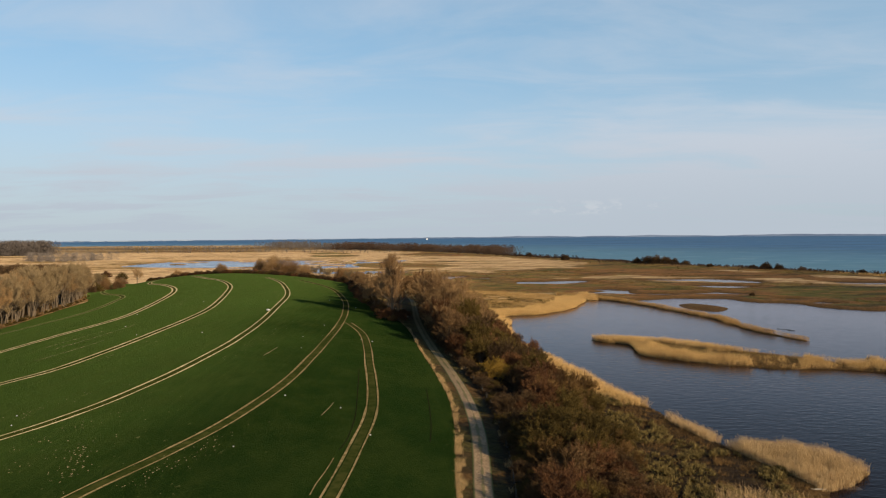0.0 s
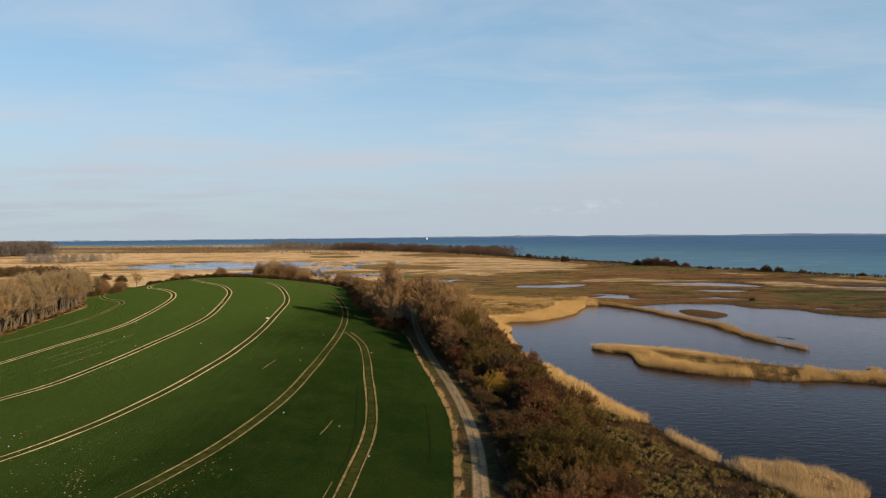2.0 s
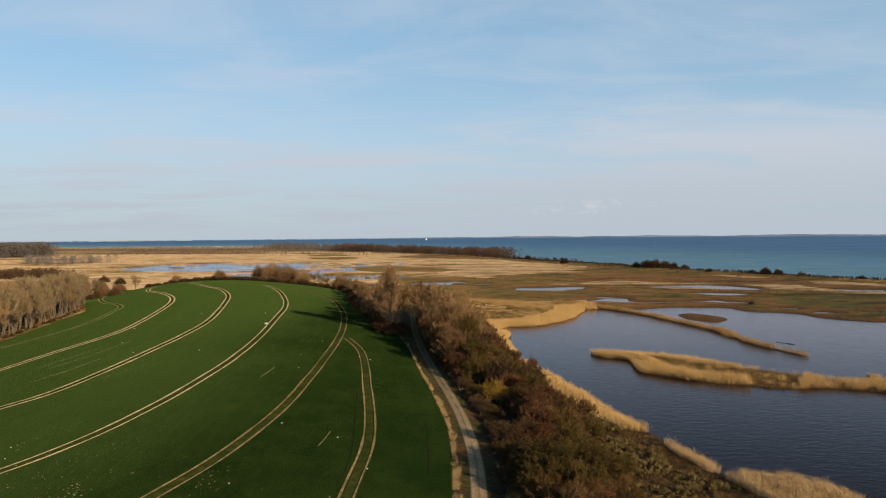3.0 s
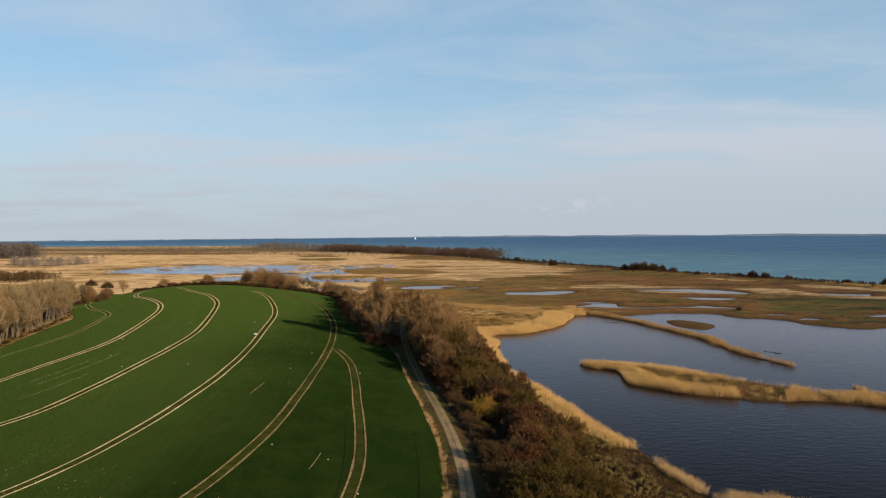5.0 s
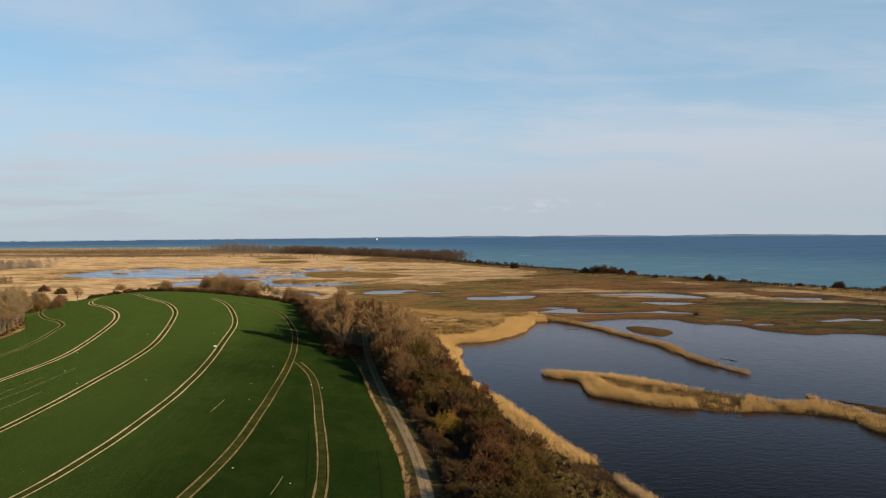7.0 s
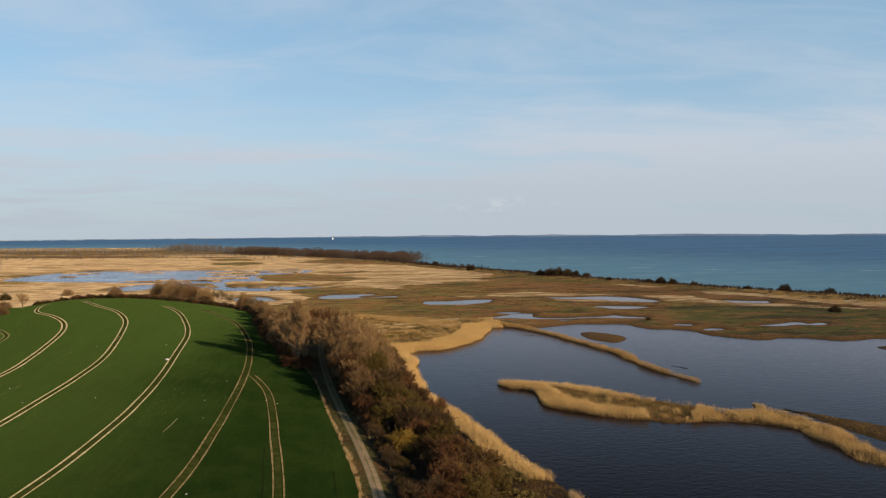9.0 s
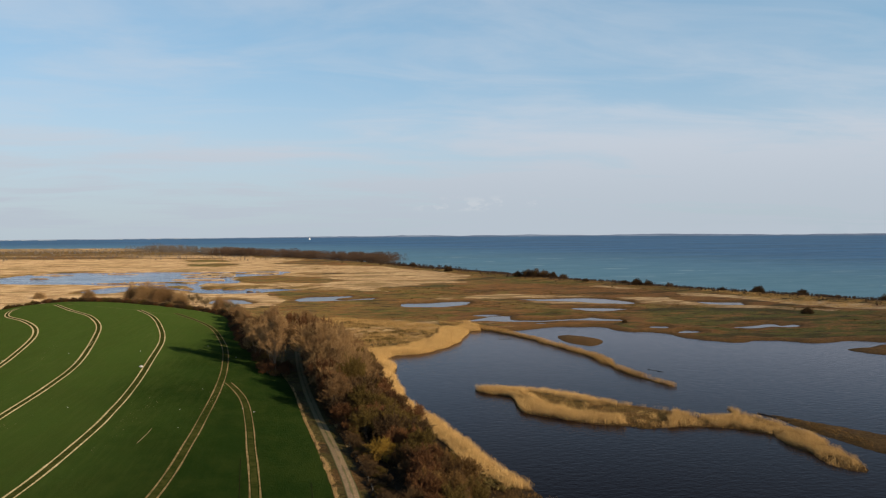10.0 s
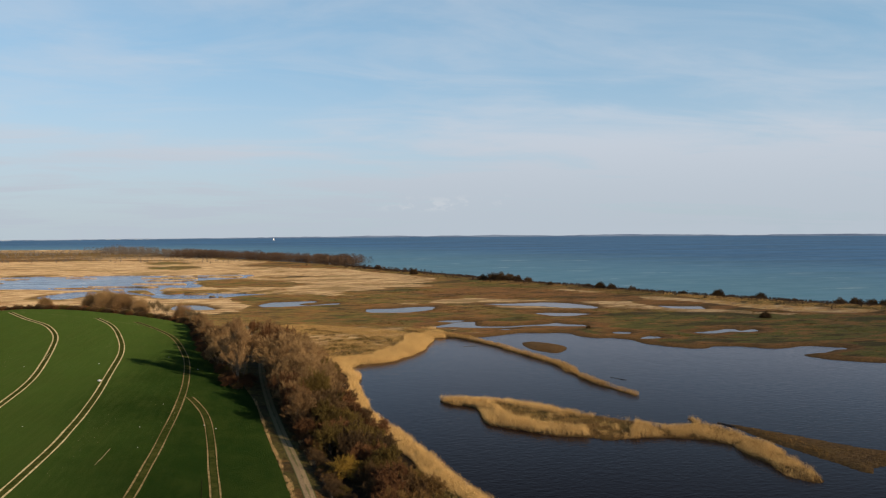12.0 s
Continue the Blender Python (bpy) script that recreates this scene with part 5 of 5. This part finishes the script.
depth_way = (0.35, 0.94)
far_wood("forest", "dark leafless wood on the low headland by the sea", 3, [(-215, 1600), (-188, 1560), (-30, 1372), (45, 1256), (86, 1185)], 100, 900, 15, TWIG_SCRUB)
far_wood("forest", "grey-brown leafless wood on the low headland", 13, [(-470, 2020), (-355, 1840), (-230, 1640), (-120, 1520)], 110, 420, 15, TWIG_HAZE)
far_wood("scrub", "thin brown scrub on the far marsh", 4, [(-1000, 1760), (-700, 1800), (-480, 1800), (-360, 1780)], 420, 520, 6, TWIG_HAZE)
far_wood("scrub", "scattered low scrub on the straw plain", 14, [(-700, 1380), (-450, 1420), (-250, 1400), (-120, 1300)], 330, 240, 4.5, TWIG_HAZE)
depth_way = (-0.5, 0.85)
far_wood("copse", "grey-brown leafless copse beyond the marsh", 5, [(-860, 1350), (-790, 1340), (-730, 1335), (-712, 1360)], 60, 420, 24, TWIG_HAZE)
far_wood("copse", "pale leafless copse at the marsh edge", 15, [(-560, 1060), (-546, 1034), (-507, 1010), (-483, 1024), (-472, 1060)], 40, 120, 13, TWIG_HAZE)
far_wood("thicket", "dark red-brown thicket on the marsh", 7, [(-470, 690), (-396, 684), (-374, 690), (-366, 716)], 55, 300, 9, TWIG_DARK)
depth_way = (-0.85, -0.5)
far_wood("coastal_scrub", "continuous low dark thicket along the top of the shore", 6, COAST[8:19], 14, 3200, 2.2, TWIG_SCRUB)

far_wood("coastal_scrub", "taller dark thicket where the wood meets the shore", 16, [(78, 1190), (112, 1080), (140, 1000), (170, 925)], 14, 110, 5.5, TWIG_SCRUB)

# --- wind-cut bushes along the coast ---
coast = glide(COAST[8:18], False, 16)
for n, (x, y) in enumerate(coast):
    if pick.random() < 0.84:
        continue
    back_off = pick.uniform(12, 24)
    plant(pick.choice(coast_models), x - back_off * 0.88 + pick.uniform(-4, 4), y - back_off * 0.5 + pick.uniform(-8, 8), pick.uniform(0.35, 0.85), pick.uniform(0, 360), 1.45)
for x, y, size in ((212, 770, 1.7), (219, 764, 1.9), (228, 760, 1.7), (236, 757, 1.5), (246, 752, 1.3), (204, 778, 1.3), (276, 636, 1.3), (284, 630, 1.1), (300, 622, 1.0), (334, 540, 1.35), (366, 543, 0.8),
                   (370, 538, 1.4), (381, 512, 0.8), (400, 486, 1.3), (407, 479, 1.5), (413, 470, 1.4), (419, 463, 1.5), (426, 452, 1.4), (434, 444, 1.3), (292, 420, 0.95), (166, 399, 0.4),
                   (150, 900, 1.5), (120, 1010, 1.4)):
    plant(pick.choice(coast_models), x, y, size, pick.uniform(0, 360), 1.2)

# the models themselves stay buried out of use, so remove them
for group_models in (*shrub_models.values(), *low_models.values(), *tree_models.values(), wood_models, coast_models, [poplar]):
    for model in group_models:
        for ob in (*model.children_recursive, model):
            bpy.data.objects.remove(ob)


# ---- post and wire fence along the lake side of the track ----
POST_WOOD = make_bark_material("weathered_post", (0.035, 0.029, 0.021), (0.085, 0.069, 0.05))
WIRE = make_bark_material("galvanised_wire", (0.12, 0.115, 0.105), (0.20, 0.195, 0.18))
fence = thing("fence", (0, 0, 0), "weathered wooden post and wire fence along the farm track", "fence")
fence_line = []
for y in np.arange(64, 200, 5.5):
    x = track_x(y) + 3.9 + 0.15 * math.sin(y)
    fence_line.append((x, y, height_at(x, y)))
post_co, post_q = tube([(0, 0, -0.3), (0, 0, 0.6), (0.015, 0, 1.2), (0.016, 0, 1.26)], (0.06, 0.057, 0.054, 0.02), 8)
post_mesh = mesh("post", post_co, post_q, POST_WOOD)
for n, (x, y, z) in enumerate(fence_line):
    post = part("post", post_mesh, fence)
    post.matrix_basis = pose(x, y, z, pick.uniform(-4, 4), pick.uniform(-4, 4), pick.uniform(0, 360))
for level in (0.55, 0.85, 1.12):
    line = [(x + 0.07, y, z + level) for x, y, z in fence_line]
    part("wire", mesh("wire", *tube(line, [0.004] * len(line), 4), WIRE), fence)



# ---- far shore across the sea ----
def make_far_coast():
    m, k = material("painted_haze_coast")
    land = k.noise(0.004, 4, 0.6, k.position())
    # the haze of distance is mixed into the coast's own colour
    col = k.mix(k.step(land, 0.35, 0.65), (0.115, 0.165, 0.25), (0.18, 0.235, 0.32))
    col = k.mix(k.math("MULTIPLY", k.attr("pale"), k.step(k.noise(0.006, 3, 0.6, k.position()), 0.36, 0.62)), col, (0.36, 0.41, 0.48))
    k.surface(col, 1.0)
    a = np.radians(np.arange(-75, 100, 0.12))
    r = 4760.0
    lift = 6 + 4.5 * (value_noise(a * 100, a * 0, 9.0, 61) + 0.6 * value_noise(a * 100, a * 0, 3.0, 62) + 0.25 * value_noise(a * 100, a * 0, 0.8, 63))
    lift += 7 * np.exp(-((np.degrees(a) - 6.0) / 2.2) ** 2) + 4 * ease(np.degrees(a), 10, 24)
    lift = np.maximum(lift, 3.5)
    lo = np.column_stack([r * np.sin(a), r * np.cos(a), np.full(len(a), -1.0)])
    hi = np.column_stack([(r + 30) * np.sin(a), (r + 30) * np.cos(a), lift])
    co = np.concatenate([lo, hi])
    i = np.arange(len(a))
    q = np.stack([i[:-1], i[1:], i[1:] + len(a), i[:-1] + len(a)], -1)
    structure("backdrop", mesh("backdrop", co, q, m, {"pale": np.tile(ease(-np.degrees(a), -2, 10), 2)}), "far coast across the sea, painted blue-grey for haze", "far coast")


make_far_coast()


def make_far_town():
    """A strip of small white gabled houses on the far shore, their colour greyed for haze."""
    m, k = material("hazed_white_render")
    k.surface(k.mix(k.step(k.noise(0.05, 3, 0.6, k.position()), 0.35, 0.65), (0.26, 0.30, 0.34), (0.36, 0.39, 0.42)), 0.8)
    rng = np.random.RandomState(31)
    pile = Pile()
    for n in range(40):
        a = radians(rng.uniform(-26, -17) if n < 34 else rng.uniform(-14, -9))
        w, d, h, ridge = rng.uniform(10, 40), 8.0, rng.uniform(1.4, 2.0), rng.uniform(0.6, 1.0)
        c, s = math.cos(a), math.sin(a)
        box = np.array([(x, y, z) for x in (-w / 2, w / 2) for y, z in ((-d / 2, 0), (d / 2, 0), (d / 2, h), (-d / 2, h), (0, h + ridge))])
        co = np.column_stack([box[:, 0] * c + box[:, 1] * s, -box[:, 0] * s + box[:, 1] * c, box[:, 2]]) + np.array([4735 * s, 4735 * c, 0.2])
        pile.add(co, [(0, 3, 8, 5), (1, 6, 7, 2), (3, 4, 9, 8), (4, 2, 7, 9), (0, 1, 2, 3), (5, 8, 7, 6)])
        pile.add(co[[3, 4, 2, 8, 7, 9]], [(0, 1, 2), (3, 4, 5)])
    tagged(new("far_town", pile.mesh("far_town", m)), "tiny white houses along the far shore, greyed for haze", "town", "", "stuff")


make_far_town()


# ---- small things on the field ----
STONE = make_bark_material("pale_stone", (0.36, 0.34, 0.30), (0.62, 0.60, 0.56))


def make_stone(seed, size):
    bm = bmesh.new()
    bmesh.ops.create_icosphere(bm, subdivisions=2, radius=size)
    rng = random.Random(seed)
    flat = rng.uniform(0.5, 0.75)
    for v in bm.verts:
        n = noise.noise(v.co * (1.4 / size) + Vector((seed * 3.1, 0, 0)))
        v.co *= 1 + 0.30 * n
        v.co.z *= flat
    me = bpy.data.meshes.new("stone")
    bm.to_mesh(me)
    bm.free()
    me.materials.append(STONE)
    return me


stone_meshes = [make_stone(i, 0.32) for i in range(4)]
boulder = tagged(new("boulder", make_stone(9, 0.62)), "large pale boulder lying in the wheat beside a rut", "stone")
boulder.location = (-58.6, 259.0, height_at(-58.6, 259.0) + 0.35)
stone_pick = random.Random(21)
for n in range(30):
    x, y = stone_pick.uniform(-120, -8), stone_pick.uniform(85, 330)
    if float(within(np.array([x]), np.array([y]), FIELD_LINE, 60)[0]) < 4:
        continue
    ob = tagged(new("field_stone", stone_pick.choice(stone_meshes)), "small pale field stone in green wheat", "stone", "stones in the field")
    size = stone_pick.uniform(0.3, 0.62)
    ob.matrix_basis = pose(x, y, height_at(x, y) + 0.20, 0, 0, stone_pick.uniform(0, 360)) @ Matrix.Scale(size, 4)

# bare scratches where the drill missed, and faint wheelings along the far edge of the crop
for points in ([(-60, 384), (-74, 401), (-88, 415), (-102, 430), (-125, 455), (-154, 490)], [(-99, 190), (-97, 202), (-95.5, 216)], [(-95, 186), (-93, 198), (-91.5, 214), (-91, 226)], [(-91, 170), (-88.5, 182), (-87, 196)], [(-40, 172), (-39.6, 178), (-39.4, 184)],
               [(-19, 122), (-18.5, 127), (-18.3, 131)], [(-86, 290), (-87.5, 302), (-89.5, 316)]):
    line = glide(points, False, 2.0)
    co, q = ribbon(line, [-0.05, 0.05], 0.20)
    structure("bare_strip", mesh("bare_strip", co, q, RUT, None, True), "short bare soil scratch in the wheat", "bare soil")


# old dark wheelings pressed into the crop beside the nearest ruts
DARK_SOIL = make_soil_material("dark_wet_soil", (0.020, 0.018, 0.009), (0.006, 0.007, 0.003), 0.7)
for points, mat in (([(-17.2, 162.9), (-15.0, 139.0), (-13.6, 122.6), (-13.3, 109.6), (-13.8, 104.3)], DARK_SOIL), ([(-14.0, 100.5), (-14.3, 94.7), (-14.7, 90.4), (-14.8, 86.6)], RUT_DULL), ([(-2.5, 149.3), (-1.7, 134.9), (-1.2, 121.5), (-1.2, 111.7)], DARK_SOIL)):
    co, q = ribbon(glide(points, False, 2.0), [-0.07, 0.07], 0.20)
    structure("bare_strip", mesh("bare_strip", co, q, mat, None, True), "narrow old wheeling in the dark wheat", "bare soil")


# small bare spots that run in rows where seed failed
def make_bare_spots():
    rng = np.random.RandomState(77)
    pile = Pile()
    for x0, y0, way, few, spread in ((-60, 112, (0.35, 0.94), 16, 22), (-55, 106, (0.35, 0.94), 14, 20), (-50, 100, (0.35, 0.94), 10, 18), (-66, 120, (0.3, 0.95), 12, 18), (-46, 96, (-0.3, 0.95), 26, 8),
                                       (-33, 98, (0.3, 0.95), 26, 12), (-74, 176, (0.1, 1.0), 20, 20), (-30, 214, (0.0, 1.0), 14, 20), (-46, 190, (0.05, 1.0), 16, 24), (-100, 300, (-0.2, 1.0), 24, 30),
                                       (-70, 330, (-0.2, 1.0), 20, 30)):
        count = few * 3
        s = rng.normal(0, spread * 0.6, count)
        off = np.round(rng.normal(0, 1.2, count)) * 0.9 + rng.normal(0, 0.12, count)
        x, y = x0 + way[0] * s + way[1] * off, y0 + way[1] * s - way[0] * off
        z = ground_height(x, y) + 0.195
        for a in range(count):
            k = 7
            t = np.arange(k) * 2 * math.pi / k
            r = rng.uniform(0.03, 0.09) * rng.uniform(0.6, 1.3, k)
            rim = np.column_stack([x[a] + np.cos(t) * r, y[a] + np.sin(t) * r * 1.8, np.full(k, z[a])])
            co = np.concatenate([[[x[a], y[a], z[a] + 0.03]], rim])
            pile.add(co, [(0, 1 + i, 1 + (i + 1) % k) for i in range(k)])
    tagged(new("bare_spots", pile.mesh("bare_spots", RUT)), "small bare soil spots dotted through the wheat", "bare soil", "", "stuff")


make_bare_spots()


# ---- driftwood in and beside the lake ----
DRIFT_DARK = make_bark_material("wet_driftwood", (0.03, 0.025, 0.02), (0.09, 0.075, 0.06))
DRIFT_PALE = make_bark_material("bleached_driftwood", (0.36, 0.30, 0.22), (0.62, 0.54, 0.42))


def make_log(x, y, z, length, radius, turn, mat, label, seed):
    rng = np.random.RandomState(seed)
    base = thing("driftwood_log", (x, y, z), label, "driftwood")
    base.rotation_euler.z = radians(turn)
    s = np.linspace(-0.5, 0.5, 7)
    path = np.column_stack([s * length, np.cumsum(rng.normal(0, 0.09 * length, 7)) * 0.5, 0.08 * np.sin(s * 6)])
    part("trunk", mesh("trunk", *tube(path, np.linspace(radius, radius * 0.4, 7), 7), mat), base)
    for k in range(2):
        o = path[2 + 2 * k]
        d = np.array([rng.uniform(0.2, 0.6), rng.uniform(-0.6, 0.6), rng.uniform(0.1, 0.4)]) * length * 0.3
        part("branch", mesh("branch", *tube([o, o + d * 0.6, o + d], (radius * 0.4, radius * 0.25, 0.02), 5), mat), base)


make_log(88, 358, 0.02, 7.0, 0.18, 10, DRIFT_DARK, "dark fallen log floating in the lake", 1)
make_log(124, 268, 0.02, 7.0, 0.15, -52, DRIFT_DARK, "dark fallen log floating near the reed belt", 2)
make_log(125, 198, 0.1, 6.0, 0.3, -60, DRIFT_DARK, "dark branch off the tip of the mud island", 3)
make_log(49.5, 101, 0.35, 6.0, 0.12, 20, DRIFT_PALE, "bleached branch lying on the lake bank", 4)


# ---- sailing boat far out ----
def make_boat(x, y):
    white, k = material("white_sailcloth")
    k.surface(k.mix(k.step(k.noise(0.5, 3, 0.6, k.position()), 0.3, 0.7), (0.74, 0.74, 0.72), (0.82, 0.82, 0.80)), 0.7)
    boat = thing("sailing_boat", (x, y, 0), "small white sailing boat far out on the sea", "boat")
    boat.rotation_euler.z = radians(25)
    s = np.linspace(0, 1, 9)
    half = 1.5 * np.sin(np.pi * np.clip(s * 0.9 + 0.1, 0, 1)) ** 0.7
    top = np.column_stack([(s - 0.5) * 10, half, np.full(9, 1.0) + 0.3 * s])
    low = np.column_stack([(s - 0.5) * 9, half * 0.5, np.full(9, -0.2)])
    co = np.concatenate([top, top * (1, -1, 1), low, low * (1, -1, 1)])
    q = []
    for i in range(8):
        q += [(i, i + 1, i + 10, i + 9), (i, i + 18, i + 19, i + 1), (i + 9, i + 10, i + 28, i + 27), (i + 18, i + 27, i + 28, i + 19)]
    part("hull", mesh("hull", co, q, white), boat)
    part("mast", mesh("mast", *tube([(0.5, 0, 1), (0.5, 0, 14)], (0.09, 0.05), 6), POST_WOOD), boat)
    part("mainsail", mesh("mainsail", [(0.4, 0, 2), (-4.2, 0.5, 2), (0.4, 0, 13.6), (-1.6, 0.55, 6.5)], [(0, 3, 1), (0, 2, 3)], white), boat)
    part("jib", mesh("jib", [(0.7, 0, 12), (4.8, 0.2, 1.6), (0.8, 0.5, 2), (1.9, 0.5, 5.5)], [(0, 3, 1), (1, 3, 2)], white), boat)


make_boat(-64, 3900)
